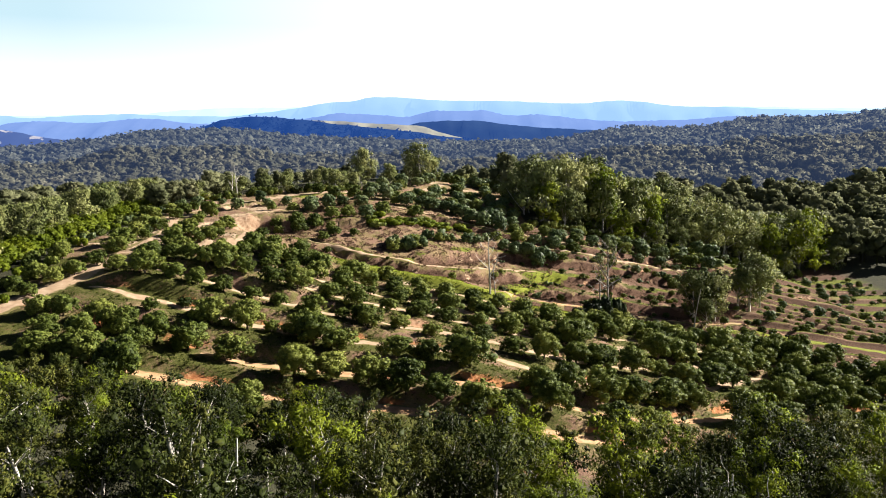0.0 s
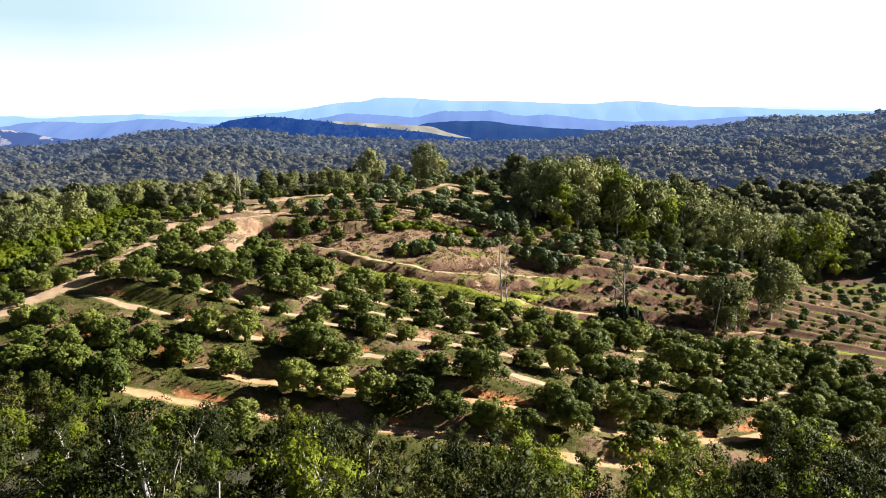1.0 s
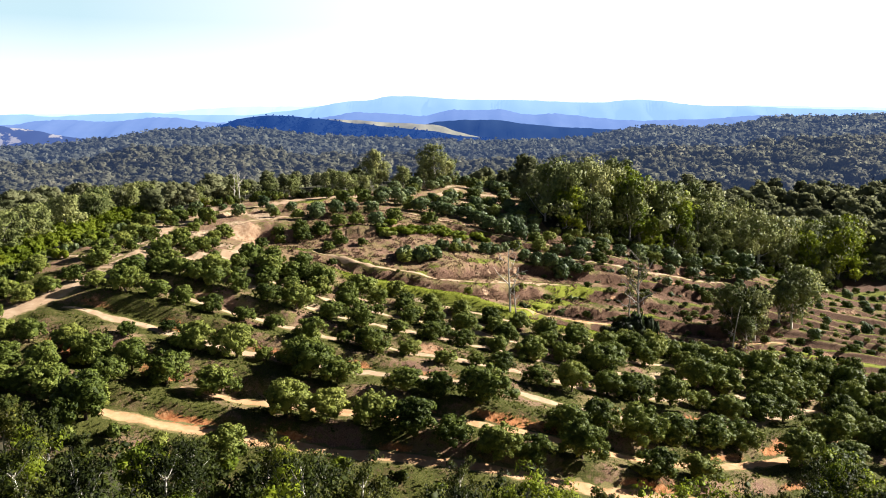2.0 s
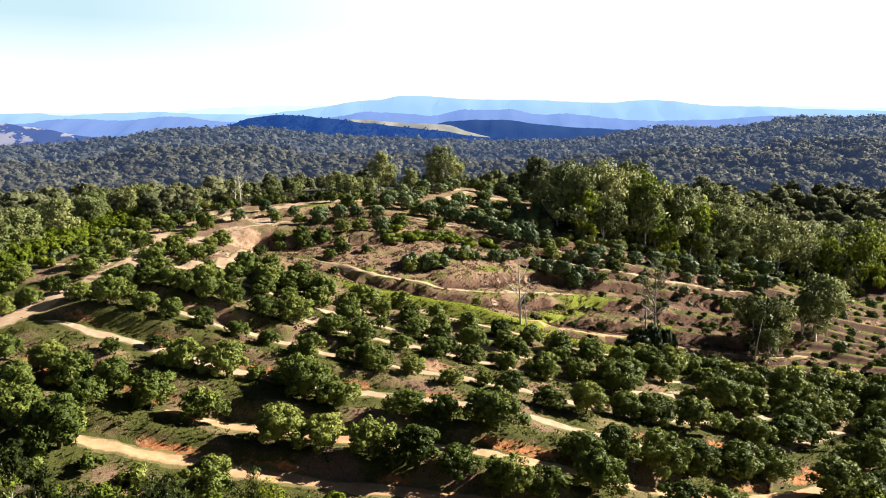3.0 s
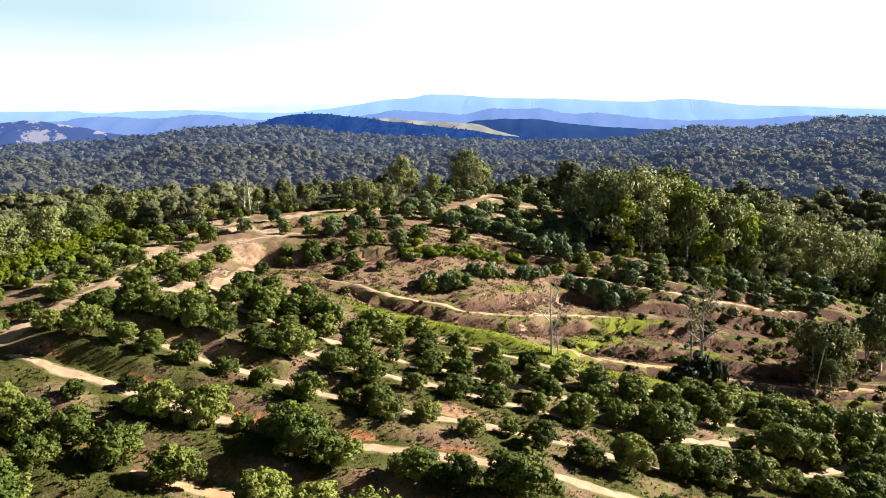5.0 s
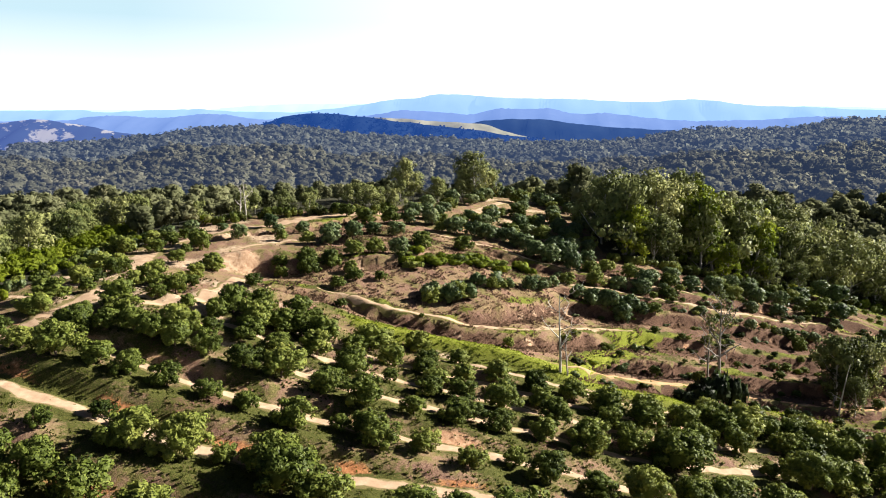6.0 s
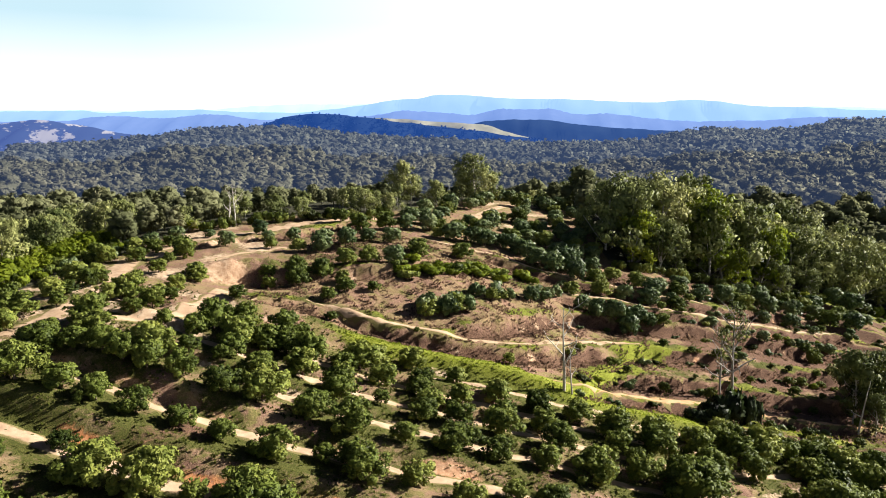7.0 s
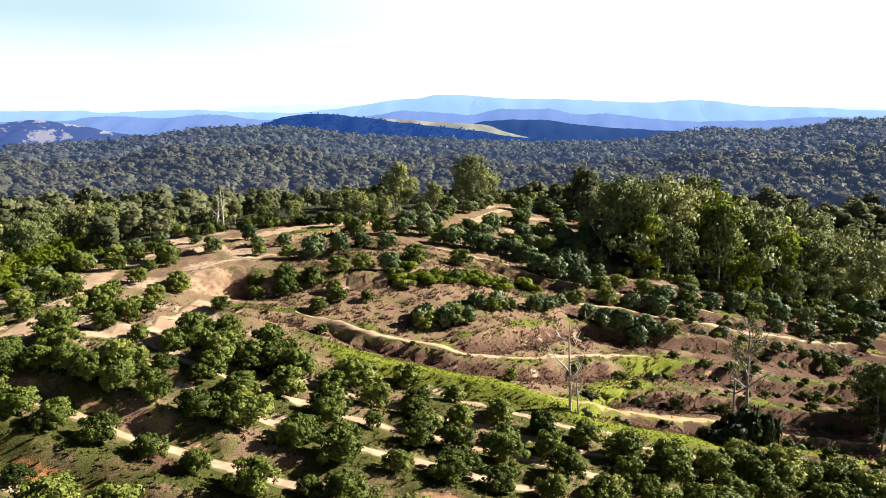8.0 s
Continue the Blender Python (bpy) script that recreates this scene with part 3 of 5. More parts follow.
def cover(x, y):
    """How much grass, bare soil and woodland floor lies at each place."""
    s = y - bend(x, y)
    f = np.zeros_like(x)
    for lo, hi in zip(TERRACES[:-1], TERRACES[1:]):
        k = (s - lo) / (hi - lo)
        f = np.where((k >= 0) & (k < 1), k, f)
    even = 1 - ledge_zone(x, s)
    face, bench = ledge_cover(x, y)
    bank = smooth(0.1, 0.2, f) * (1 - smooth(0.38, 0.5, f)) * even
    w1, w2 = waves(x, y, 17, 21), waves(x, y, 8, 22)
    grass = 0.55 + 0.36 * w1 - 0.2 * bank + 0.12 * w2 - 0.2 * (1 - even)
    cut = smooth(0.06, 0.1, f) * (1 - smooth(0.22, 0.34, f)) * (f > 0) * even
    grass = grass + 0.17 * (1 - smooth(152, 158, s))
    soil = -0.12 + 0.3 * bank * (0.5 + w2) + 0.18 * w1 + cut * (0.25 + 0.35 * waves(x, y, 12, 23) + 0.05 * (1 - smooth(128, 150, s)))
    orchard = (1 - smooth(152, 158, s))
    mound = np.exp(-((x + 3) / 20) ** 2 - ((y - 178) / 13) ** 2)
    grass = grass - 0.75 * mound
    strip = np.exp(-((s - 159.5) / 3.2) ** 2) * smooth(-24, -16, x)
    grass = grass + 0.9 * strip
    lane = np.exp(-(near_line(x, y, polyline([(14.7, 160.7), (19.0, 169.5), (23.4, 178.0), (27.5, 183.7), (32.0, 185.2)])) / 2.6) ** 2)
    grass, soil = grass + 1.7 * lane, soil - 0.9 * lane - 0.6 * strip
    right = smooth(10, 30, x) * smooth(158, 166, y)
    grass = grass + even * right * (0.45 * smooth(0.5, 0.7, f) - 0.4 * bank) + bench * (0.5 + 0.35 * w2) - 0.8 * face
    soil = soil + face * (0.15 + 0.5 * w2 + 0.4 * waves(x, y, 4.5, 54)) - 0.2 * bench
    left = smooth(-30, -42, x) * smooth(132, 142, y) * (1 - smooth(205, 225, y))
    soil = soil + (0.42 + 0.3 * w1) * left + (0.55 + 0.5 * w2) * np.exp(-((x + 40) / 6.5) ** 2 - (((y - 174.5) * 16 - (x + 39) * 8) / 17.9 / 2.2) ** 2)
    grass = grass - 0.12 * left
    top = smooth(-24, -16, x) * (1 - smooth(22, 27, x)) * smooth(212, 220, y)
    soil = soil + top * (0.32 + 0.45 * w2)
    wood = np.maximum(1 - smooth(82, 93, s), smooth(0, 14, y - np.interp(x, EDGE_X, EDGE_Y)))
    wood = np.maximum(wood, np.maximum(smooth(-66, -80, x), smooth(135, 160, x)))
    red = 1 - smooth(118, 140, s) + right * 0.4 + 0.2 * face + 0.3 * np.exp(-((x + 40) / 7) ** 2 - ((y - 174.5) / 6) ** 2)
    brush = right * (0.6 + 0.3 * smooth(40, 60, x) + 0.35 * w1 + 0.25 * w2 - 0.55 * bench) + face * (0.8 + 0.35 * w1) * smooth(-20, -5, x) + 0.5 * face * (1 - smooth(-20, -5, x))
    brush = brush + orchard * (0.16 + 0.3 * w1 + 0.25 * w2) * (1 - smooth(60, 80, x))
    brush = brush - 1.2 * lane
    terraces = smooth(70, 84, x) * smooth(160, 172, y)
    grass = grass + terraces * (1.0 * smooth(0.32, 0.4, f) * even - 0.2)
    brush = brush * (1 - terraces) + terraces * (1.3 * (1 - smooth(0.3, 0.38, f)) + 0.2 * w1 + 0.15 * w2)
    lush = np.clip(strip + lane + 0.6 * bench * smooth(0.0, 0.4, w2) + 0.6 * terraces * smooth(0.3, 0.42, f), 0, 1)
    return grass, soil, wood, red, brush, lush


def build_ground():
    xs = steps_out(-66, 92, 0.85, -4200, 4200, 1.09)
    ys = steps_out(84, 222, 0.62, -900, 4950, 1.08)
    gx, gy = np.meshgrid(xs, ys)
    z = height(gx, gy)
    v = np.stack([gx.ravel(), gy.ravel(), z.ravel()], 1)
    nx, ny = len(xs), len(ys)
    i = (np.arange(ny - 1)[:, None] * nx + np.arange(nx - 1)[None, :]).ravel()
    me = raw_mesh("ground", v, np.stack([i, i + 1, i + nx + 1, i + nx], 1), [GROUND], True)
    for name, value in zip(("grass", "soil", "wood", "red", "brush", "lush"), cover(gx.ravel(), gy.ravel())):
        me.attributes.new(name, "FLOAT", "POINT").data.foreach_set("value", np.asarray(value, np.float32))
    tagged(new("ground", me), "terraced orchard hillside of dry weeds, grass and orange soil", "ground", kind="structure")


def build_track(line, width, mat, label):
    d = np.gradient(line, axis=0)
    d /= np.linalg.norm(d, axis=1)[:, None]
    side = np.stack([-d[:, 1], d[:, 0]], 1)
    q = np.random.default_rng(len(line))
    cols, k = 7, len(line)
    v = []
    for j in range(cols):
        o = (j / (cols - 1) - 0.5) * (width + 0.3)
        wob = 0.0 if 0 < j < cols - 1 else 1.0
        o = o * (0.25 + 0.75 * np.minimum(1, np.minimum(np.arange(k), np.arange(k)[::-1]) / 6))
        p = line + side * (o + wob * q.normal(0, 0.16, k) * np.sign(j - 3))[:, None]
        z = height(p[:, 0], p[:, 1]) + (0.07 if wob == 0 else -0.03)
        v.append(np.column_stack([p, z]))
    v = np.stack(v, 1).reshape(-1, 3)
    i = (np.arange(k - 1)[:, None] * cols + np.arange(cols - 1)[None, :]).ravel()
    me = raw_mesh("dirt_track", v, np.stack([i, i + cols, i + cols + 1, i + 1], 1), [mat], True)
    across = np.tile(np.abs(np.linspace(-1, 1, cols)), k)
    me.attributes.new("edge", "FLOAT", "POINT").data.foreach_set("value", (across ** 1.5).astype(np.float32))
    tagged(new("dirt_track", me), label, "track", kind="structure")


build_ground()
for row in TRACKS:
    build_track(*row)

# ---- orchard trees ----


def orchard_tree(q, leaf, name="orchard_tree", sprays=950, spray=0.17):
    """A round, low-branching fruit tree of radius 1: short trunk, lumpy dome of leaf sprays."""
    ob = new(name)
    centres, radii = [(0, 0, 0.8)], [0.6]
    lean, phase = q.uniform(0.08, 0.2), q.uniform(0, 6.28)
    for k in range(46):
        a = k * 2.4 + q.uniform(-0.4, 0.4)
        e = q.uniform(-0.75, 1.3)
        d = q.uniform(0.55, 0.92) * (1 + lean * math.cos(2 * a + phase) + lean * math.cos(a + 2 * phase))
        centres.append((d * math.cos(a) * math.cos(e), d * math.sin(a) * math.cos(e), 0.8 + 0.72 * math.sin(e) * q.uniform(0.8, 1.15)))
        radii.append(q.uniform(0.12, 0.27))
    child("crown", crown_mesh("crown", q, centres, radii, sprays, spray, leaf, shape=ROUGH, corners=3, every=2), ob)
    paths = [limb(q, (0, 0, -0.25), (0.05, 0, 1), 1.0, 0.07, 0.045, 4)]
    for k in range(4):
        a = k * 1.57 + q.uniform(-0.4, 0.4)
        paths.append(limb(q, (0, 0, 0.25), (math.cos(a), math.sin(a), 0.9), 0.8, 0.04, 0.015, 3))
    child("trunk", raw_mesh("trunk", *tubes(paths, 5), [BARK_BROWN], True), ob)
    return ob


ORCHARD = [orchard_tree(np.random.default_rng(40 + k), LEAF_DARK if k == 4 else LEAF_ORCHARD, ("fruit_tree", "fruit_tree", "fruit_tree", "fruit_tree", "evergreen_tree", "sapling")[k], (3200, 3200, 1600, 1600, 1000, 450)[k], (0.106, 0.106, 0.143, 0.143, 0.175, 0.25)[k]) for k in range(6)]
placed = {"orchard": 0}


def put(proto, used, x, y, size, turn, squash=1.0, lean=0.0):
    m = pose(x, y, height_at(x, y), lean, 0, turn) @ Matrix.Diagonal((size, size, size * squash, 1))
    if proto.name in used:
        return copy_thing(proto, m @ Matrix.Diagonal((*[1 / s for s in proto.scale], 1)))
    used.add(proto.name)
    proto.matrix_basis = m
    return proto


USED = set()


PLANTED = []


def plant_orchard(trees):
    for x, y, r in trees:
        if x < -58:
            r = min(r, 2.0)
        PLANTED.append((x, y))
        k = placed["orchard"]
        placed["orchard"] += 1
        young = r < 1.15
        kind = 5 if young else (k % 2 if y < 140 else 2 + k % 2 if y < 185 else (4 if k % 3 else 2 + k % 2))
        ob = put(ORCHARD[kind], USED, x, y, r * (0.98 if y < 132 else 1.12 if y < 160 else 1.02), (k * 67) % 360, float(rng.uniform(0.72, 0.98)))
        label = "small young fruit tree on a terrace edge" if young else (
            "dark green rounded evergreen fruit tree on the upper slope" if kind == 4 else "leafy green rounded fruit tree on a terrace")
        tagged(ob, label, "fruit tree", "young trees on the terraces" if young else "orchard trees")


plant_orchard([
    (-23.1, 91.9, 2.7), (-40.0, 95.6, 3.5), (6.4, 99.0, 2.9), (-45.7, 99.2, 3.2), (10.7, 99.3, 2.6), (-3.5, 99.7, 3.1), (1.2, 99.7, 2.6),
    (16.6, 101.1, 3.0), (-8.6, 101.3, 2.9), (-18.8, 101.6, 3.3), (26.1, 101.9, 2.8), (-13.8, 102.1, 3.0), (32.3, 105.0, 2.6), (-28.5, 105.7, 2.8),
    (-34.8, 106.5, 3.2), (16.1, 107.7, 3.0), (-44.1, 107.8, 2.7), (-39.8, 108.2, 2.7), (5.2, 109.5, 3.7), (20.2, 109.7, 2.9), (-0.8, 110.3, 2.6),
    (-5.0, 110.6, 2.6), (26.1, 111.0, 3.6), (-48.8, 111.2, 2.5), (-14.0, 111.4, 2.9), (-17.7, 111.7, 3.5), (-33.8, 114.0, 2.9), (-28.3, 114.8, 3.0)])
plant_orchard([
    (54.8, 114.8, 3.5), (49.9, 115.4, 3.8), (-24.8, 115.7, 1.5), (32.0, 116.0, 2.8), (37.8, 116.7, 3.7), (-34.3, 117.0, 2.3), (-62.7, 117.1, 1.6),
    (-38.8, 118.7, 1.4), (-66.3, 119.9, 1.8), (59.6, 120.7, 2.8), (-60.8, 122.3, 1.8), (13.6, 122.5, 2.3), (-0.1, 122.6, 1.8), (18.9, 123.3, 2.9),
    (-19.6, 123.4, 2.5), (8.5, 123.6, 2.3), (-10.4, 123.7, 2.6), (-64.8, 124.2, 2.1), (-5.3, 124.4, 2.1), (-25.3, 124.6, 1.6), (-34.5, 125.1, 2.0),
    (-38.7, 125.2, 1.9), (-29.9, 125.3, 1.7), (-47.3, 125.5, 2.8), (-42.7, 125.6, 2.2), (-59.1, 125.8, 1.9), (4.8, 125.9, 1.5), (-14.9, 126.0, 1.4)])
plant_orchard([
    (-12.0, 126.3, 2.0), (24.9, 126.7, 2.9), (69.5, 126.9, 3.2), (-52.5, 127.1, 1.8), (29.0, 127.3, 3.1), (35.2, 128.5, 3.1), (61.4, 128.8, 3.4),
    (44.5, 129.1, 3.2), (-57.0, 129.6, 1.9), (40.8, 130.8, 2.1), (-27.8, 131.8, 2.3), (50.6, 132.0, 3.1), (-36.3, 132.0, 1.8), (-7.3, 132.0, 1.5),
    (-13.1, 132.1, 2.3), (-48.9, 132.1, 2.5), (-18.1, 132.2, 1.7), (-39.2, 132.5, 1.9), (-2.2, 132.5, 1.9), (-44.9, 132.7, 1.5), (-32.6, 132.9, 1.8),
    (54.9, 133.0, 2.3), (-23.6, 133.3, 2.6), (-42.0, 133.4, 2.0), (3.0, 133.7, 1.9), (-64.8, 134.0, 1.7), (66.5, 134.2, 2.4), (-18.0, 134.4, 1.9)])
plant_orchard([
    (8.5, 134.4, 1.7), (-37.2, 134.7, 2.6), (14.3, 134.7, 2.6), (-49.1, 134.9, 1.5), (-1.4, 135.5, 2.2), (25.4, 135.6, 3.7), (-56.2, 136.2, 2.2),
    (54.2, 137.4, 2.5), (13.9, 137.4, 1.6), (-37.4, 137.5, 1.5), (20.1, 138.0, 2.2), (-16.2, 138.1, 1.8), (-45.6, 138.2, 2.2), (-25.5, 138.3, 1.9),
    (-34.3, 139.0, 1.3), (-30.3, 139.2, 1.2), (67.1, 139.3, 2.5), (42.8, 139.4, 3.0), (-5.8, 139.5, 1.7), (10.4, 139.7, 2.1), (3.3, 139.9, 2.1),
    (-1.7, 140.3, 1.9), (-16.2, 140.9, 2.2), (46.2, 141.0, 2.6), (-11.4, 141.2, 1.1), (-29.8, 141.4, 1.8), (24.9, 141.7, 1.4), (19.9, 141.8, 1.2)])
plant_orchard([
    (38.7, 142.3, 1.4), (-21.5, 142.8, 2.0), (-5.8, 143.2, 1.9), (29.8, 143.6, 2.2), (77.7, 144.0, 2.4), (18.0, 144.0, 1.9), (8.6, 144.3, 1.9),
    (60.5, 144.8, 3.0), (3.7, 145.0, 1.7), (56.3, 145.0, 2.5), (72.4, 145.1, 2.8), (-26.5, 145.2, 1.0), (-54.6, 145.9, 1.2), (23.3, 145.9, 2.5),
    (-1.7, 145.9, 1.8), (-44.7, 146.3, 1.3), (-7.1, 146.4, 1.7), (-49.4, 146.5, 1.4), (-21.7, 146.5, 2.3), (35.7, 146.7, 2.1), (-27.3, 146.7, 2.0),
    (-11.9, 146.8, 2.1), (-24.7, 147.3, 1.8), (-17.2, 147.3, 1.7), (-34.4, 147.5, 2.3), (-30.3, 147.6, 2.0), (18.3, 148.4, 2.5), (29.2, 148.4, 2.2)])
plant_orchard([
    (23.7, 149.3, 2.4), (8.2, 149.3, 1.9), (3.0, 149.7, 1.9), (-43.6, 149.8, 1.7), (13.5, 150.0, 1.9), (-49.9, 150.1, 1.4), (-15.6, 150.1, 2.7),
    (-58.0, 150.4, 1.8), (43.9, 151.1, 2.0), (52.3, 151.2, 2.6), (35.0, 151.4, 2.4), (58.7, 151.6, 3.5), (38.7, 152.0, 2.0), (69.0, 152.0, 2.4),
    (-48.1, 152.3, 2.2), (-24.1, 152.6, 1.5), (29.1, 152.6, 1.6), (-57.1, 152.9, 1.3), (-2.8, 153.3, 1.6), (-42.7, 153.4, 1.3), (47.0, 153.4, 2.1),
    (-13.7, 153.6, 1.6), (75.7, 154.0, 3.0), (33.7, 154.1, 2.2), (-44.9, 154.8, 1.3), (42.6, 154.9, 2.1), (39.2, 154.9, 3.0), (-9.2, 155.9, 1.9)])
plant_orchard([
    (47.0, 156.9, 2.4), (-57.0, 158.0, 1.5), (52.8, 158.9, 2.2), (-44.1, 159.0, 1.6), (84.9, 159.1, 2.4), (-35.2, 159.3, 1.3), (57.4, 159.8, 2.7),
    (-56.2, 160.0, 1.6), (-50.7, 160.4, 1.4), (-60.2, 160.7, 2.7), (43.1, 161.9, 1.8), (68.7, 162.1, 2.7), (4.7, 164.4, 1.1), (-22.4, 164.4, 1.0),
    (70.5, 164.8, 2.7), (-9.5, 165.1, 0.5), (77.5, 165.6, 2.3), (84.2, 166.6, 2.0), (-44.1, 167.2, 1.9), (-51.4, 169.2, 1.8), (-24.1, 169.3, 1.5),
    (-8.4, 171.2, 2.0), (47.0, 172.1, 0.8), (-34.4, 172.2, 1.4), (50.4, 173.2, 0.8), (-3.9, 173.5, 2.1), (-22.2, 173.6, 1.8), (23.9, 173.7, 0.8)])
plant_orchard([
    (14.8, 173.7, 1.1), (53.3, 174.0, 0.8), (-30.2, 174.0, 2.0), (30.1, 174.6, 1.1), (-17.8, 175.2, 1.1), (-63.7, 176.1, 2.2), (38.4, 176.4, 1.3),
    (-58.7, 177.1, 2.0), (-53.2, 177.2, 1.2), (37.1, 177.9, 1.0), (-27.1, 178.8, 2.2), (-51.9, 180.7, 2.2), (1.9, 180.9, 1.3), (54.4, 181.5, 0.7),
    (-23.7, 182.0, 2.1), (3.5, 182.3, 1.3), (58.1, 183.5, 1.0), (-59.2, 184.4, 1.9), (-20.0, 184.7, 1.9), (-15.6, 186.4, 2.3), (47.9, 186.4, 0.8),
    (8.8, 186.6, 1.7), (11.3, 188.8, 1.4), (-58.4, 189.5, 1.5), (27.0, 189.7, 2.2), (56.0, 190.5, 1.1), (-34.2, 190.5, 1.6), (24.2, 190.8, 2.2)])
plant_orchard([
    (-30.1, 191.2, 2.2), (58.9, 191.6, 1.3), (21.4, 191.6, 1.8), (18.4, 191.6, 1.8), (-39.7, 191.9, 1.4), (-48.6, 192.4, 1.9), (63.0, 193.3, 1.0),
    (-12.1, 193.8, 2.0), (-59.1, 194.9, 1.8), (-26.1, 195.4, 2.1), (17.0, 197.1, 1.9), (-53.9, 198.0, 1.3), (-42.3, 198.9, 1.5), (-4.3, 200.5, 2.3),
    (-37.7, 200.6, 1.7), (-44.8, 201.3, 1.8), (23.2, 201.5, 2.2), (32.8, 202.5, 2.6), (28.1, 202.8, 2.0), (65.4, 203.0, 1.9), (-23.4, 203.5, 2.0),
    (-18.7, 204.0, 2.2), (38.5, 204.2, 2.0), (18.8, 205.2, 2.4), (14.1, 206.7, 2.4), (31.2, 208.2, 2.3), (10.3, 208.5, 2.7), (35.7, 208.6, 2.1)])
plant_orchard([
    (39.7, 209.5, 2.3), (45.0, 210.7, 2.1), (17.3, 212.9, 3.0), (-26.8, 213.0, 2.8), (8.3, 214.9, 2.8), (59.4, 215.0, 1.8), (-10.3, 216.0, 1.6),
    (-6.8, 216.4, 2.8), (0.2, 217.2, 2.8), (-31.8, 217.5, 1.9), (51.5, 217.5, 2.5), (5.5, 217.8, 2.6), (54.6, 218.2, 2.3), (66.6, 218.8, 2.3),
    (61.9, 225.7, 2.4), (78.3, 227.1, 3.1), (84.0, 227.5, 2.8), (-14.4, 227.5, 2.3), (-2.5, 228.7, 2.0), (68.3, 229.6, 1.9), (77.2, 233.2, 2.3),
    (75.5, 235.2, 2.3), (13.0, 236.9, 2.6), (1.2, 240.3, 2.1), (3.9, 243.7, 1.9), (91.0, 245.4, 3.1), (9.7, 255.9, 2.0)])

plant_orchard([
    (-62.5, 184.1, 1.8), (-61.4, 189.1, 1.8), (-53.7, 184.6, 2.3), (-45.5, 169.9, 2.1), (-35.6, 175.9, 1.5), (-31.0, 176.9, 2.0), (-12.4, 196.4, 2.1),
    (-30.8, 196.1, 2.4), (-26.7, 199.1, 2.0), (-23.1, 176.9, 1.4), (-47.6, 140.6, 2.2), (-62.3, 162.6, 2.7), (-57.6, 142.1, 2.3), (-58.9, 163.9, 1.5),
    (-66.2, 178.4, 2.3), (-31.0, 150.4, 2.0), (-25.8, 150.4, 2.2), (-30.7, 144.4, 2.2), (-35.7, 144.6, 1.6), (-39.8, 144.9, 1.2), (-7.1, 149.4, 1.6),
    (-20.5, 116.9, 2.7), (26.0, 138.1, 3.2), (34.6, 158.4, 1.9), (36.1, 155.9, 1.9), (44.0, 157.4, 1.9), (50.6, 162.4, 2.4), (50.4, 155.4, 2.9),
    (46.3, 148.1, 2.4), (-41.3, 98.5, 2.6), (-18.7, 114.0, 3.2), (30.9, 113.0, 2.9), (30.6, 130.8, 2.8), (42.8, 118.5, 2.9), (59.4, 141.8, 2.9),
    (49.3, 142.2, 2.8), (73.8, 159.8, 2.5), (58.1, 128.0, 2.0)])

plant_orchard([      # dark trees along the upper tracks
    (22.8, 213.7, 2.2), (26.3, 210.4, 2.1), (33.6, 204.9, 2.2), (50.5, 214.9, 2.4), (55.8, 216.2, 2.4), (62.1, 219.9, 2.4), (68.8, 224.2, 2.4),
    (84.0, 235.4, 2.4), (89.6, 235.7, 2.4), (9.5, 228.2, 2.3), (13.5, 225.9, 2.4), (16.5, 221.4, 2.4), (19.4, 217.4, 2.2), (11.4, 211.7, 1.9),
    (28.6, 192.2, 2.0), (31.1, 193.4, 1.7), (34.0, 194.4, 1.5), (1.3, 232.9, 2.4), (-2.9, 262.4, 2.4), (8.5, 268.7, 2.4), (44.6, 201.4, 1.6),
    (55.2, 201.9, 1.5), (64.6, 205.2, 1.4), (70.1, 207.2, 1.6), (47.3, 190.4, 1.2)])

plant_orchard([      # below the bend of the farm road
    (-57.9, 110.8, 2.2), (-54.4, 111.2, 2.3), (-53.8, 104.5, 2.5), (-48.2, 103.2, 2.4), (-46.4, 109.2, 2.3), (-40.3, 102.0, 2.1), (-49.3, 99.8, 2.4), (-52.4, 99.2, 2.4), (-42.5, 114.0, 1.5)])

# ---- gum trees ----


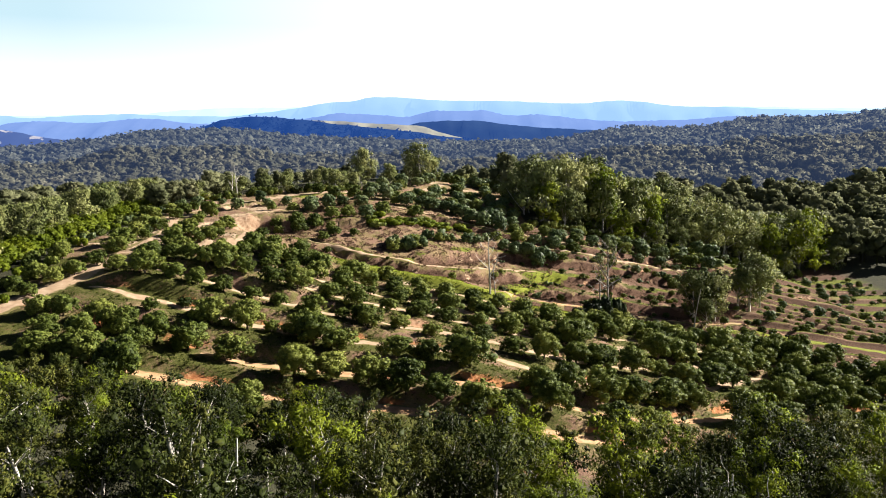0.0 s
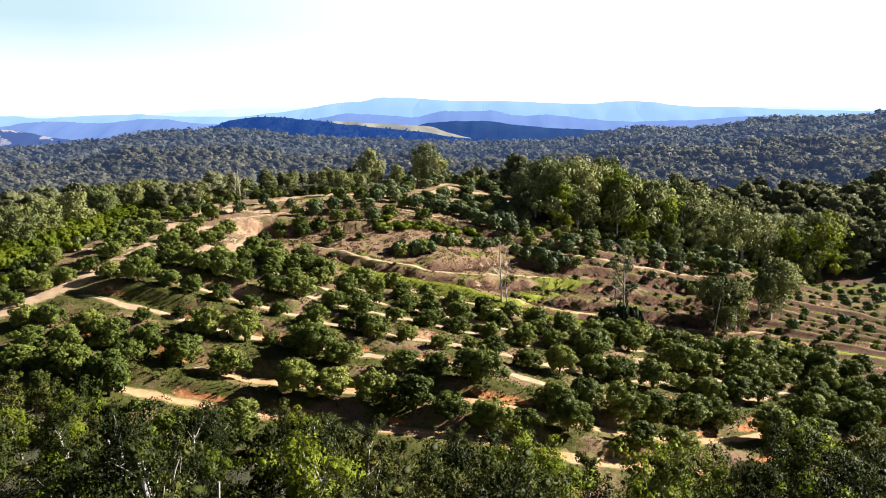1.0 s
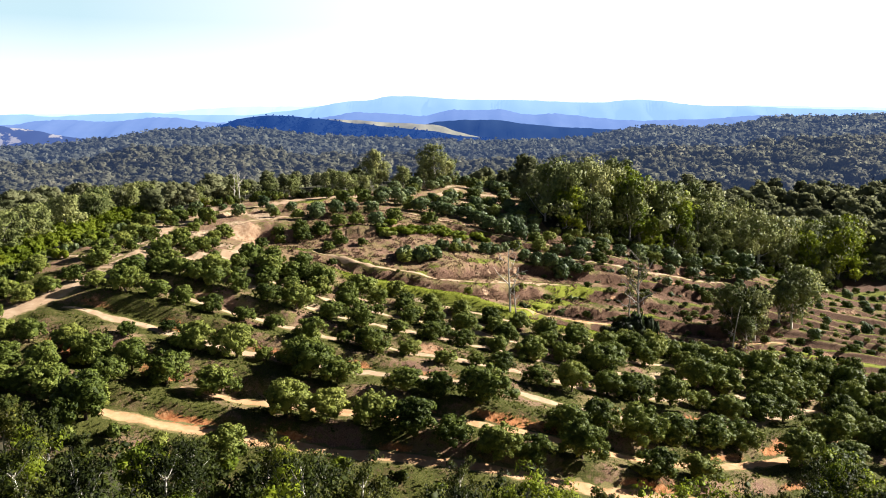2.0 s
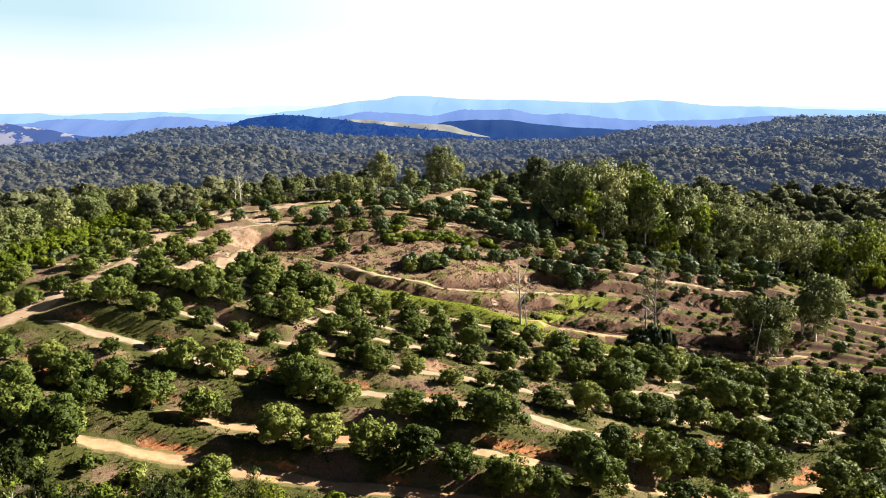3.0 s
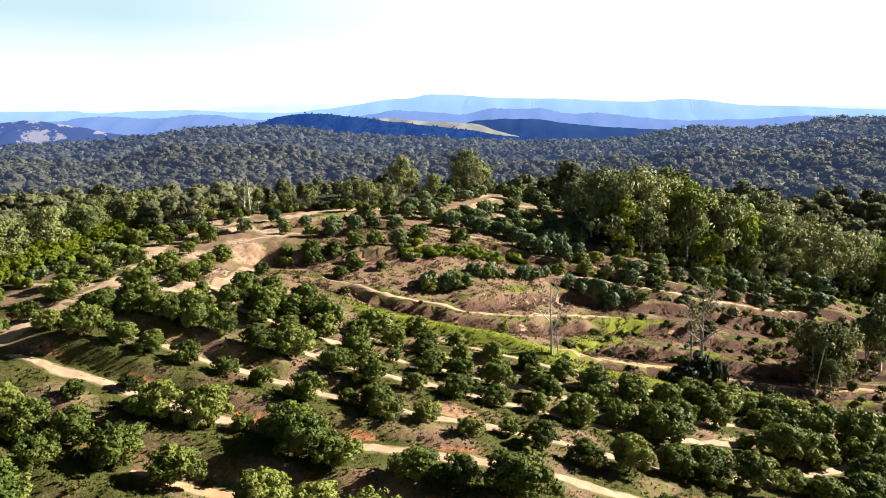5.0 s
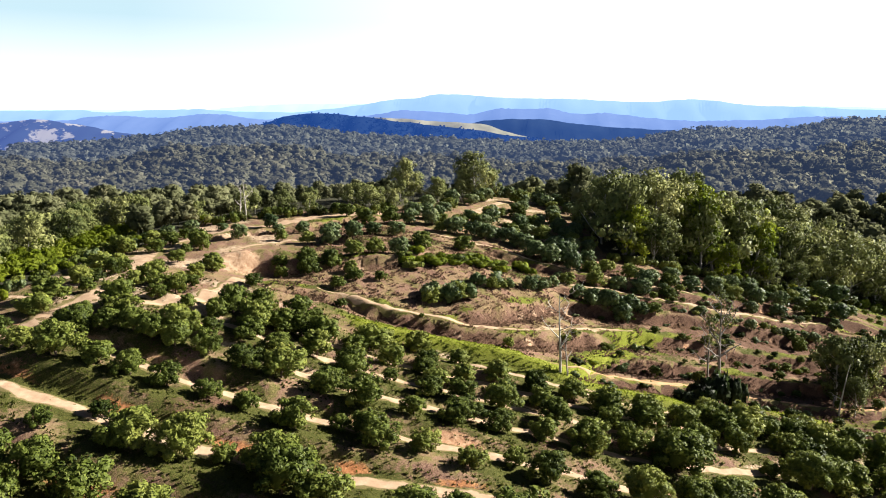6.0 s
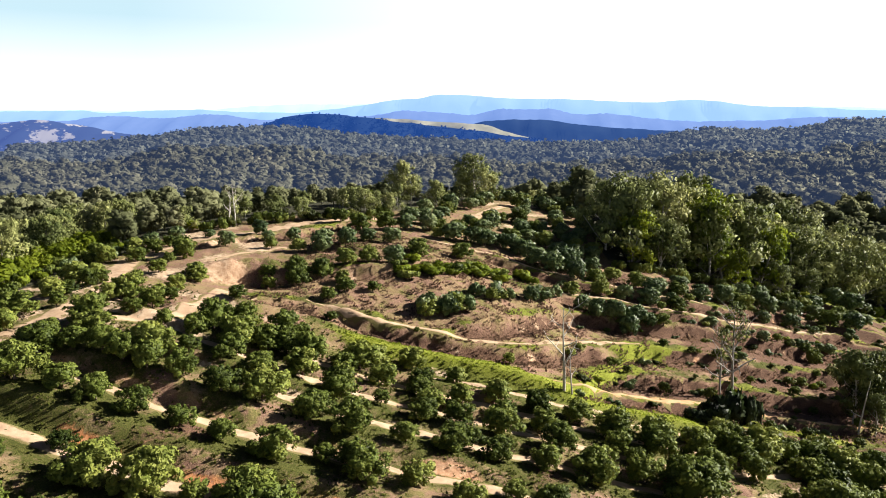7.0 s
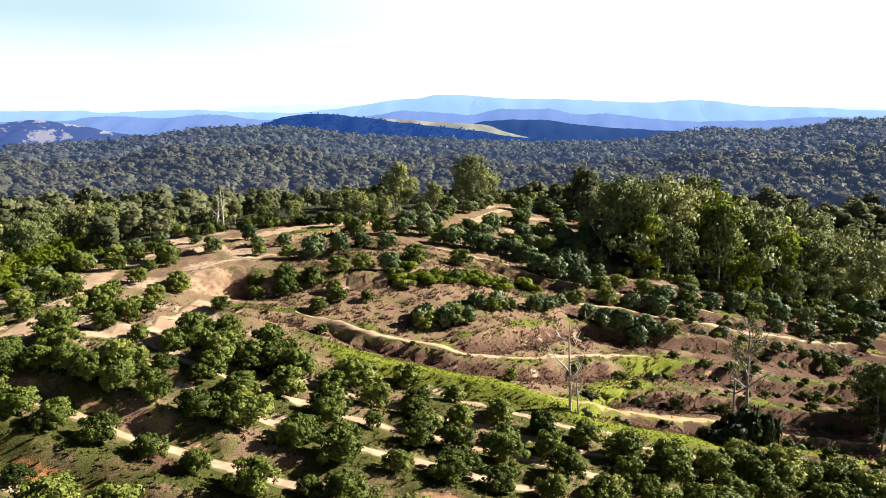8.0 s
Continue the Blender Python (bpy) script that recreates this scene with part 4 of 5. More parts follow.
def gum_tree(q, leaf, bark, tall=12.0, spread=4.0, bare=0.25, clumps=14, leaves=1900, size=0.27, core=0.32, slim=0.36, lump=1.0, name="gum_tree"):
    """A eucalypt: pale leaning trunk, rising limbs, and separate airy clumps of hanging leaves at their ends."""
    ob = new(name)
    trunk = limb(q, (0, 0, -0.6), (q.uniform(-0.12, 0.12), q.uniform(-0.12, 0.12), 1), tall * 0.85, tall * 0.02, tall * 0.006, 8, 0.06, 0.08)
    paths, centres, radii = [trunk], [], []
    for k in range(clumps):
        f = bare + (1 - bare) * (k + 0.5) / clumps
        i = min(len(trunk) - 1, int(f * 0.9 * len(trunk)))
        p, r = trunk[i]
        a = k * 2.4 + q.uniform(-0.5, 0.5)
        reach = spread * q.uniform(0.35, 0.95) * (1.1 - 0.55 * f)
        b = limb(q, p, (math.cos(a), math.sin(a), q.uniform(0.5, 1.2)), reach * 1.2, r * 0.5, r * 0.14, 4, 0.15, 0.06)
        paths.append(b)
        for at in [b[-1][0]] * 4 + [b[2][0]] * 2:
            off = Vector(q.normal(size=3)) * spread * 0.15
            off.z *= 0.7
            centres.append(tuple(at + off))
            radii.append(spread * lump * q.uniform(0.1, 0.2))
    for _ in range(5):
        centres.append(tuple(trunk[-1][0] + Vector(q.normal(size=3)) * spread * 0.12))
        radii.append(spread * q.uniform(0.12, 0.2))
    child("crown", crown_mesh("crown", q, centres, radii, leaves, size, leaf, 0.85, 0.8, core, ROUGH, 3, slim, 2), ob)
    child("trunk", raw_mesh("trunk", *tubes(paths, 4), [bark], True), ob)
    return ob


GUM_SHAPES = (  # leaf, bark, height, spread, bare part, clumps, leaf sprays, spray size, core
    (LEAF_GUM, BARK_PALE, 11, 3.8, 0.25, 14, 2600, 0.31, 0.5),
    (LEAF_GUM, BARK_GREY, 12, 4.4, 0.3, 14, 2600, 0.32, 0.5),
    (LEAF_GUM, BARK_PALE, 10, 3.4, 0.25, 14, 2600, 0.3, 0.5),
    (LEAF_BRIGHT, BARK_GREY, 9, 3.6, 0.2, 14, 2200, 0.31, 0.5),
    (LEAF_GROVE, BARK_PALE, 13, 6.0, 0.1, 15, 3500, 0.37, 0.5, 0.36, 1.2),
    (LEAF_GROVE, BARK_GREY, 12, 5.4, 0.12, 14, 3300, 0.36, 0.5, 0.36, 1.2),
    (LEAF_GROVE, BARK_GREY, 9, 5.0, 0.02, 12, 2600, 0.35, 0.5, 0.36, 1.2),
    (LEAF_GUM, BARK_PALE, 16, 4.4, 0.36, 18, 5600, 0.22, 0.38, 0.28),
    (LEAF_GUM, BARK_PALE, 16, 5.0, 0.42, 18, 5600, 0.23, 0.38, 0.28),
    (LEAF_BRIGHT, BARK_GREY, 15, 4.2, 0.3, 16, 5200, 0.22, 0.38, 0.28),
    (LEAF_GROVE, BARK_PALE, 12, 4.4, 0.3, 14, 2600, 0.36, 0.5, 0.36, 1.2),
)
GUMS = [gum_tree(np.random.default_rng(60 + k), *row) for k, row in enumerate(GUM_SHAPES)]
USED_GUM = set()


def plant_gum(x, y, tall, kind, label, group, turn):
    ob = put(GUMS[kind], USED_GUM, x, y, tall / GUM_SHAPES[kind][2], turn, 1.0)
    return tagged(ob, label, "gum tree", group)


def scatter(q, x0, x1, y0, y1, gap):
    """Jittered places on a loose grid."""
    for gx in np.arange(x0, x1, gap):
        for gy in np.arange(y0, y1, gap):
            yield gx + q.uniform(-0.45, 0.45) * gap, gy + q.uniform(-0.45, 0.45) * gap


# the wood below the orchard
CANOPY_X = (-0.57, -0.46, -0.37, -0.29, -0.22, -0.156, -0.05, 0.065, 0.18, 0.26, 0.375, 0.44, 0.567)
CANOPY_DROP = (0.262, 0.292, 0.295, 0.326, 0.326, 0.312, 0.366, 0.345, 0.37, 0.378, 0.372, 0.372, 0.335)
q = np.random.default_rng(5)
for x, y in scatter(q, -52, 84, 40, 98, 5.8):
    if q.random() < (0.14 if x < 4 else 0.3) or y > (97 if x > 30 else 86) or abs(x) > 0.62 * y + 8:
        continue
    top = 29.5 - np.interp(x / y, CANOPY_X, CANOPY_DROP) * y - (3.5 if x < 4 else 5.5) * q.uniform(0, 1) ** 1.6
    if x < 30:
        top = min(top, 29.2 - (0.455 if x < -8 else 0.485) * (y - 21.7))
    tall = min(q.uniform(14.5, 20), top - height_at(x, y))
    if tall < 4:
        continue
    kind = int(q.choice([7, 8, 7, 8, 9])) if tall > 10.5 else int(q.choice([0, 1, 2, 0, 2, 3]))
    plant_gum(x, y, tall, kind, "slender gum tree in the wood below the orchard", "gum trees below the orchard", float(q.uniform(0, 360)))

for k, (x, y) in enumerate(((-48, 88), (-44, 87), (-56, 90), (-47, 83), (-38, 84), (-42, 88))):
    plant_gum(x, y, 6.2 + (k * 7 % 5) * 0.5, k % 4, "slender gum tree in the wood below the orchard", "gum trees below the orchard", k * 50.0)

# the woods that close round the orchard


def wooded(x, y):
    return y > np.interp(x, EDGE_X, EDGE_Y)


SINGLE = []
q = np.random.default_rng(8)
for x, y in scatter(q, -128, 150, 100, 318, 7.2):
    if not wooded(x, y) or abs(x) > 0.6 * y + 6 or (x < -66 and y < 190 and x > -76):
        continue
    if x > 24:
        tall = q.uniform(17, 24) if y > np.interp(x, EDGE_X, EDGE_Y) + 5 else q.uniform(9, 15)
        if x > 70:
            tall = tall * 0.95
    elif x < -64:
        tall = q.uniform(5, 7.5) if y < 200 else q.uniform(5, 8)
    else:
        tall = q.uniform(4.2, 7.2)
    beside = -110 < x < -76 and 118 < y < 216
    if beside:
        tall = q.uniform(6.5, 9.5)
    elif y - np.interp(x, EDGE_X, EDGE_Y) > (30 if x > 24 else 16):
        continue
    kind = int(q.choice([4, 5, 4, 5, 6, 10, 3])) if x > 24 else 6 if beside else int(q.choice([6, 10, 6, 4, 5, 6, 6, 4, 3]))
    SINGLE.append((x, y))
    plant_gum(x, y, tall, kind, "tall gum tree in the dense wood beside the orchard" if x > 24 else "gum tree on the wooded ridge behind the orchard",
              "gum trees round the orchard", float(q.uniform(0, 360)))

for x, y, tall, kind in ((-22.6, 248.5, 13, 10), (-19.8, 250, 9, 4), (-3.8, 268, 15, 4), (-7.5, 270, 11, 10), (0.5, 272, 10, 5)):      # the copse on the hilltop
    plant_gum(x, y, tall, kind, "tall gum tree standing out of the copse on the hilltop", "gum trees on the hilltop", x * 31)

# single tall gums among the terraces
for x, y, tall, kind in ((84, 196, 18, 10), (88, 199, 16, 10), (80, 194, 14, 10), (64, 181.5, 15, 10), (67.5, 181, 14, 1), (70.5, 184.5, 13.5, 10), (66, 187, 11, 10), (70.5, 188, 14, 10), (74, 191, 12, 1), (66, 178, 9, 10)):
    plant_gum(x, y, tall, kind, "tall pale-trunked gum tree standing on a terrace", "single gums on the terraces", x * 9)


def dead_tree(q, tall, boughs, mat, name="dead_tree"):
    """A bare grey tree: one tapering trunk and a few broken boughs, each with twigs."""
    ob = new(name)
    trunk = limb(q, (0, 0, -0.5), (0.02, 0.0, 1), tall, tall * 0.019, tall * 0.004, 9, 0.035, 0.05)
    stem = child("trunk", raw_mesh("trunk", *tubes([trunk], 7), [mat], True), ob)
    for k in range(boughs):
        p, r = trunk[int(3 + k * 6 / boughs)]
        a = k * 2.3 + q.uniform(-0.4, 0.4)
        b = limb(q, p, (math.cos(a), math.sin(a), q.uniform(0.5, 1.1)), tall * q.uniform(0.18, 0.36), r * 0.75, r * 0.3, 4, 0.16, 0.05)
        tw = [b] + [limb(q, b[i][0], q.normal(size=3), tall * 0.09, b[i][1] * 0.7, 0.03, 3, 0.2, 0.06) for i in (1, 2, 3, 4)]
        child("bough", raw_mesh("bough", *tubes(tw, 5), [mat], True), stem)
    return ob


for x, y, tall, boughs, mat, label in ((12.4, 158.0, 12.6, 6, BARK_PALE, "bare silvery dead tree beside the clay track"),
                                       (13.5, 157.9, 7.5, 3, BARK_GREY, "thin leaning dead tree beside the clay track"),
                                       (42.0, 177.2, 17.0, 12, BARK_GREY, "bare grey dying tree with twiggy boughs on a terrace"),
                                       (40.2, 177.8, 12.0, 9, BARK_GREY, "bare grey dying tree with twiggy boughs on a terrace"),
                                       (-53.2, 211.5, 9.5, 5, BARK_PALE, "white-trunked dead tree at the edge of the wood"),
                                       (-55.0, 212.5, 8.0, 4, BARK_PALE, "white-trunked dead tree at the edge of the wood"),
                                       (62.8, 177.0, 9.5, 1, BARK_PALE, "bare pale pole of a dead tree"),
                                       (-19.4, 58.0, 15.5, 4, BARK_PALE, "slender white dead stem in the wood below the orchard"),
                                       (-9.7, 60.0, 16.0, 3, BARK_PALE, "slender white dead stem in the wood below the orchard"),
                                       (-27.0, 58.0, 11.5, 4, BARK_PALE, "slender white dead stem in the wood below the orchard"),
                                       (-14.5, 52.0, 16.0, 4, BARK_PALE, "slender white dead stem in the wood below the orchard"),
                                       (22.5, 60.0, 17.5, 3, BARK_GREY, "slender grey dead stem in the wood below the orchard"),
                                       (25.0, 60.0, 17.0, 4, BARK_PALE, "slender white dead stem in the wood below the orchard")):
    ob = dead_tree(np.random.default_rng(int(abs(x) * 10)), tall, boughs, mat)
    ob.matrix_basis = pose(x, y, height_at(x, y), 0, 0, x * 31)
    if boughs > 8:
        fq = np.random.default_rng(boughs)
        tops = [(fq.normal() * 0.8, fq.normal() * 0.8, tall * fq.uniform(0.62, 0.98)) for _ in range(7)]
        child("foliage", crown_mesh("foliage", fq, tops, list(fq.uniform(0.5, 0.95, 7)), 420, 0.3, LEAF_GROVE, 1.2, 0.8, 0.2, ROUGH, 3), ob, "last green leaves on the upper boughs")
    tagged(ob, label, "dead tree")


# ---- shrubs ----
def shrub(q, leaf, name="shrub"):
    """A low spreading bush of radius 1 with a few stems."""
    ob = new(name)
    centres = [(q.uniform(-0.6, 0.6), q.uniform(-0.6, 0.6), q.uniform(0.25, 0.6)) for _ in range(9)]
    child("foliage", crown_mesh("foliage", q, centres, list(q.uniform(0.25, 0.42, 9)), 520, 0.24, leaf, 0.9, 0.0, 0.66, ROUGH, 3), ob)
    stems = [limb(q, (0, 0, -0.15), (q.normal() * 0.5, q.normal() * 0.5, 1), 0.8, 0.035, 0.012, 3) for _ in range(4)]
    child("stems", raw_mesh("stems", *tubes(stems, 4), [BARK_BROWN], True), ob)
    return ob


SHRUBS = [shrub(np.random.default_rng(90 + k), (LEAF_ORCHARD, LEAF_BRIGHT, LEAF_GUM, LEAF_DARK, LEAF_CREEPER_SHADED)[k]) for k in range(5)]
USED_SHRUB = set()


def plant_shrub(x, y, r, kind, label, group="", squash=1.0):
    ob = put(SHRUBS[kind], USED_SHRUB, x, y, r, (x * 37 + y * 11) % 360, squash)
    tagged(ob, label, "shrub", group)


q = np.random.default_rng(12)
for f in np.linspace(0, 1, 26):      # scrub on the shoulder of the mound
    plant_shrub(-15 + 19 * f + q.normal() * 0.6, 184 + 11 * f + q.normal() * 1.5, q.uniform(1.6, 2.4), int(q.choice([0, 1, 1, 1])),
                "bright green scrubby bush on the bare mound", "scrub on the mound", 0.7)
for x, y, r in ((7.8, 197.6, 1.9), (9.2, 197.2, 1.6), (6.6, 198.2, 1.5)):
    plant_shrub(x, y, r, 1, "yellow-green bush above the bare mound", "scrub on the mound", 1.0)
for x, y, r in ((-9, 172.6, 2.2), (-7, 173, 2.5), (-4.8, 173.6, 2.7), (-3, 174.6, 2.4), (-0.6, 180.3, 1.9), (2.4, 183, 2.1), (4.2, 184, 1.7), (9.5, 189.6, 1.8), (13.1, 192.6, 2.0)):
    plant_shrub(x, y, r, 3, "dense dark green bush on the bare mound", "dark bushes on the mound", 1.15)
for x, y, r in ((20.6, 190, 1.8), (22.6, 190.6, 2.1), (24.8, 191.4, 2.3), (27.4, 192.4, 2.2), (29.6, 193.6, 1.7)):
    plant_shrub(x, y, r, 3, "dense dark green bush on a terrace edge", "dark bushes on a terrace", 1.15)
for x, y in scatter(q, -69.5, -63.5, 112, 196, 3.0):   # bushes between the thicket and the farm road
    if x < -61 - 0.06 * (y - 150) + 2 or y > 160:
        plant_shrub(x, y, q.uniform(0.9, 1.6), int(q.choice([0, 0, 3, 1])), "leafy green bush on the verge of the farm road", "bushes along the farm road", 1.2)
for x, y in scatter(q, -50, 2, 84, 93, 4.0):       # weedy slope below the lowest track
    plant_shrub(x, y, q.uniform(0.9, 1.7), int(q.choice([0, 2, 2, 1])), "rough grey-green bush on the weedy slope", "bushes below the lowest track")
# creeper in shade-darkened leaf, sized to take in the dying tree's shadow
for x, y, r, tall in ((36.2, 166.0, 2.9, 1.2), (38.0, 167.6, 2.9, 1.7), (39.0, 169.6, 2.4, 2.3), (33.4, 164.8, 2.3, 0.8), (41.4, 168.2, 1.7, 3.4), (43.0, 169.4, 1.5, 3.6)):
    plant_shrub(x, y, r, 4, "upright stump smothered in creeper with painted-in shade" if tall > 2.5 else "creeper mass with painted-in shade below a dying tree", "creeper below the dying tree", tall)
for line, fall in LEDGES:                          # odd bushes on the bank faces
    for px, py in polyline(line, 4.5):
        if q.random() < 0.8 and px > 14:
            plant_shrub(px + q.normal() * 1.2, py - 1.2 + q.normal() * 0.6, q.uniform(0.6, 1.5), int(q.choice([0, 1, 2, 3, 3])), "small green bush on a terrace bank", "bushes on the terrace banks", 0.8)

for x in np.arange(-64, 132, 2.6):                 # undergrowth along the edge of the woods
    if not -7 < x < 26:
        plant_shrub(x + q.normal() * 0.6, float(np.interp(x, EDGE_X, EDGE_Y)) + q.uniform(-1.5, 2.0), q.uniform(1.3, 2.4), int(q.choice([0, 2, 1, 0])), "green bush in the undergrowth at the wood's edge", "bushes at the wood's edge", 1.2)

# young trees on the right-hand terraces and rows on the hilltop
q = np.random.default_rng(14)
for level in (172.0, 179.0, 185.5, 192.0, 199.0, 207.0, 216.0, 225.0, 234.0, 243.0, 252.0):
    line = terrace_line(level - 1.3, 84, 150)
    for k in range(2, len(line), 3):
        if q.random() < 0.8:
            plant_orchard([(line[k][0], line[k][1] + q.normal() * 0.9, float(q.choice([0.7, 0.9, 1.1, 1.3, 1.9])))])
for line, fall in LEDGES:
    for px, py in polyline(line, 4.2):
        if px > 30 and q.random() < 0.75:
            plant_orchard([(px + q.normal() * 0.8, py + 1.3 + q.normal() * 0.3, q.uniform(0.5, 1.25))])
for x, y, r in ((10.2, 210.5, 2.1), (14.4, 210.6, 2.2), (18.3, 209.7, 2.2), (22.8, 207, 2.1), (28.3, 207.2, 2.2), (33.9, 208.4, 2.6), (40.5, 212.6, 2.5), (46, 216, 2.1),
                (50.3, 219, 2.2), (54, 222.5, 2.2), (58, 226.6, 2.4), (64.2, 231.9, 2.3), (69.8, 233, 2.4), (74, 235.5, 2.3), (78.6, 238.5, 2.6), (87.1, 246, 2.8)):
    if all((x - ox) ** 2 + (y - oy) ** 2 > 10 for ox, oy in PLANTED):
        plant_orchard([(x, y, r)])
for x, y in scatter(q, 66, 98, 118, 166, 5.7):
    plant_orchard([(x, y, q.uniform(1.8, 2.8))])
for x, y in scatter(q, -22, 28, 219, 302, 5.8):
    if q.random() < 0.66 and not wooded(x, y) and near_line(np.array([x]), np.array([y]), TRACKS[-1][0])[0] > 3:
        plant_orchard([(x, y, q.uniform(1.9, 2.7))])

# ---- woods too many to count ----


def wood_stuff(name, places, templates, mat, label, wide=1.2):
    """Many rough trees joined in one mesh."""
    vs, fs, ts, ds, k = [], [], [], [], 0
    shade = np.random.default_rng(len(places)).uniform(0, 0.42, len(places)) ** 1.3
    for g, (tv, tf, td) in enumerate(templates):
        p = places[g::len(templates)]
        if not len(p):
            continue
        a = p[:, 4]
        c, s = np.cos(a)[:, None], np.sin(a)[:, None]
        v = np.stack([(tv[None, :, 0] * c - tv[None, :, 1] * s) * p[:, 3, None] * wide + p[:, 0, None],
                      (tv[None, :, 0] * s + tv[None, :, 1] * c) * p[:, 3, None] * wide + p[:, 1, None],
                      tv[None, :, 2] * p[:, 3, None] + p[:, 2, None]], 2).reshape(-1, 3)
        f = (tf[None] + (np.arange(len(p)) * len(tv))[:, None, None]).reshape(-1, 3) + k
        ds.append(np.stack([td[None, :, 0] * c - td[None, :, 1] * s, td[None, :, 0] * s + td[None, :, 1] * c, np.broadcast_to(td[None, :, 2], (len(p), len(td)))], 2).reshape(-1, 3))
        vs.append(v)
        fs.append(f)
        ts.append(np.repeat(shade[g::len(templates)], len(tv)))
        k += len(v)
    me = raw_mesh(name, np.concatenate(vs), np.concatenate(fs), [mat])
    me.attributes.new("tint", "FLOAT", "POINT").data.foreach_set("value", np.concatenate(ts).astype(np.float32))
    me.attributes.new("outward", "FLOAT_VECTOR", "POINT").data.foreach_set("vector", np.concatenate(ds).astype(np.float32).ravel())
    tagged(new(name, me), label, "woodland", kind="stuff")


def wood_template(q, clumps, cards, size, core=0.8, cores=9, shape=ROUGH):
    """A gum tree of height 1 for the far woods: separate rough clumps with leaf sprays."""
    cs, rs = [], []
    for k in range(clumps):
        a, e = k * 2.4 + q.uniform(-0.5, 0.5), (k + 0.5) / clumps
        d = q.uniform(0.1, 0.27) * (1.15 - 0.75 * e)
        cs.append((d * math.cos(a), d * math.sin(a), 0.36 + 0.5 * e + q.uniform(-0.05, 0.05)))
        rs.append(q.uniform(0.75, 1.15) * (0.2 if clumps < 7 else 0.16 if clumps < 11 else 0.13))
    v, f, d = leaf_cards(q, cs, rs, cards, size, 0.85, 0.3, 3, 0.42, 0.6)
    cv, cf, cd = clump_cores(q, cs[:cores], rs[:cores], core, 1.0, shape)
    tv, tf = tubes([[((0, 0, -0.05), 0.022), ((0.01, 0, 0.3), 0.016), ((0, 0.01, 0.75), 0.008)]], 3)
    tf = np.concatenate([tf[:, [0, 1, 2]], tf[:, [0, 2, 3]]])
    v = np.concatenate([v, cv, tv])
    c = v - np.array((0, 0, 0.5))
    d = np.concatenate([d, cd, np.zeros_like(tv)]) * 0.7 + 0.45 * c / np.linalg.norm(c, axis=1)[:, None]
    return v, np.concatenate([f, cf + len(v) - len(cv) - len(tv), tf + len(v) - len(tv)]), d / np.linalg.norm(d, axis=1)[:, None]


def wood_places(q, y0, y1, gap, tall0, tall1, wide=0.63, pad=34):
    out = []
    ys = np.arange(y0, y1, gap)
    for gy in ys:
        reach = wide * gy + pad
        xs = np.arange(-reach, reach, gap)
        x = xs + q.uniform(-0.75, 0.75, len(xs)) * gap
        y = gy + q.uniform(-0.75, 0.75, len(xs)) * gap
        ok = wooded(x, y) & ~((x < -66) & (x > -77) & (y < 190))
        inner = (x > -128) & (x < 150) & (y < 318) & (y - np.interp(x, EDGE_X, EDGE_Y) < np.where(x > 24, 30, 16)) & (np.abs(x) < 0.6 * y + 6)
        inner |= (x > -110) & (x < -76) & (y > 118) & (y < 216)
        ok &= ~inner
        x, y = x[ok], y[ok]
        z = height(x, y) - 0.4
        crown = np.interp(y, (200, 240, 340, 480, 800), (16, 14, -1, 3, 40)) + np.where(x > 24, 3.0, 0.0) + 9 * np.exp(-((x - 22) / 35) ** 2) * (1 - smooth(330, 420, y)) + q.uniform(-2.5, 2.5, len(x))
        tall = np.maximum(np.minimum(q.uniform(tall0, tall1, len(x)), crown - z), 4.5)
        out.append(np.column_stack([x, y, z, tall, q.uniform(0, 6.28, len(x))]))
    return np.concatenate(out)


q = np.random.default_rng(20)
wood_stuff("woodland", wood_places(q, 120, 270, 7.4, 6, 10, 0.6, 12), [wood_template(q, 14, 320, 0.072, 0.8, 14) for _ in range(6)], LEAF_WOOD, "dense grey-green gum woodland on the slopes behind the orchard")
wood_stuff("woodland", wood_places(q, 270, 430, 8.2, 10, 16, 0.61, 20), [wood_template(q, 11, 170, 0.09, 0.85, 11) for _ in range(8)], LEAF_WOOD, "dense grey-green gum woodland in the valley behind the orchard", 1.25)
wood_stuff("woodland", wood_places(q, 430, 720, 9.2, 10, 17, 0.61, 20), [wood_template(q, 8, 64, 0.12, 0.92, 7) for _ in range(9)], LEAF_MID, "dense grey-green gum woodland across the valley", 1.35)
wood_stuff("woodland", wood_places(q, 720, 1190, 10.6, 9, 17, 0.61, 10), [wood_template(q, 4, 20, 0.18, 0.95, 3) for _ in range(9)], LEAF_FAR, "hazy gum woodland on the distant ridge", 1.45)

q = np.random.default_rng(27)                     # the bright thicket beyond the farm road
hedge = np.array([(x, y, height_at(x, y) - 0.3, q.uniform(3.0, 3.8), q.uniform(0, 6.28)) for x, y in scatter(q, -80, -71, 120, 194, 1.6)])
wood_stuff("thicket", hedge, [wood_template(q, 9, 170, 0.13, 0.8, 9) for _ in range(5)], LEAF_THICKET, "dense bright yellow-green thicket beside the farm road", 1.2)

# ---- far hills and ranges ----


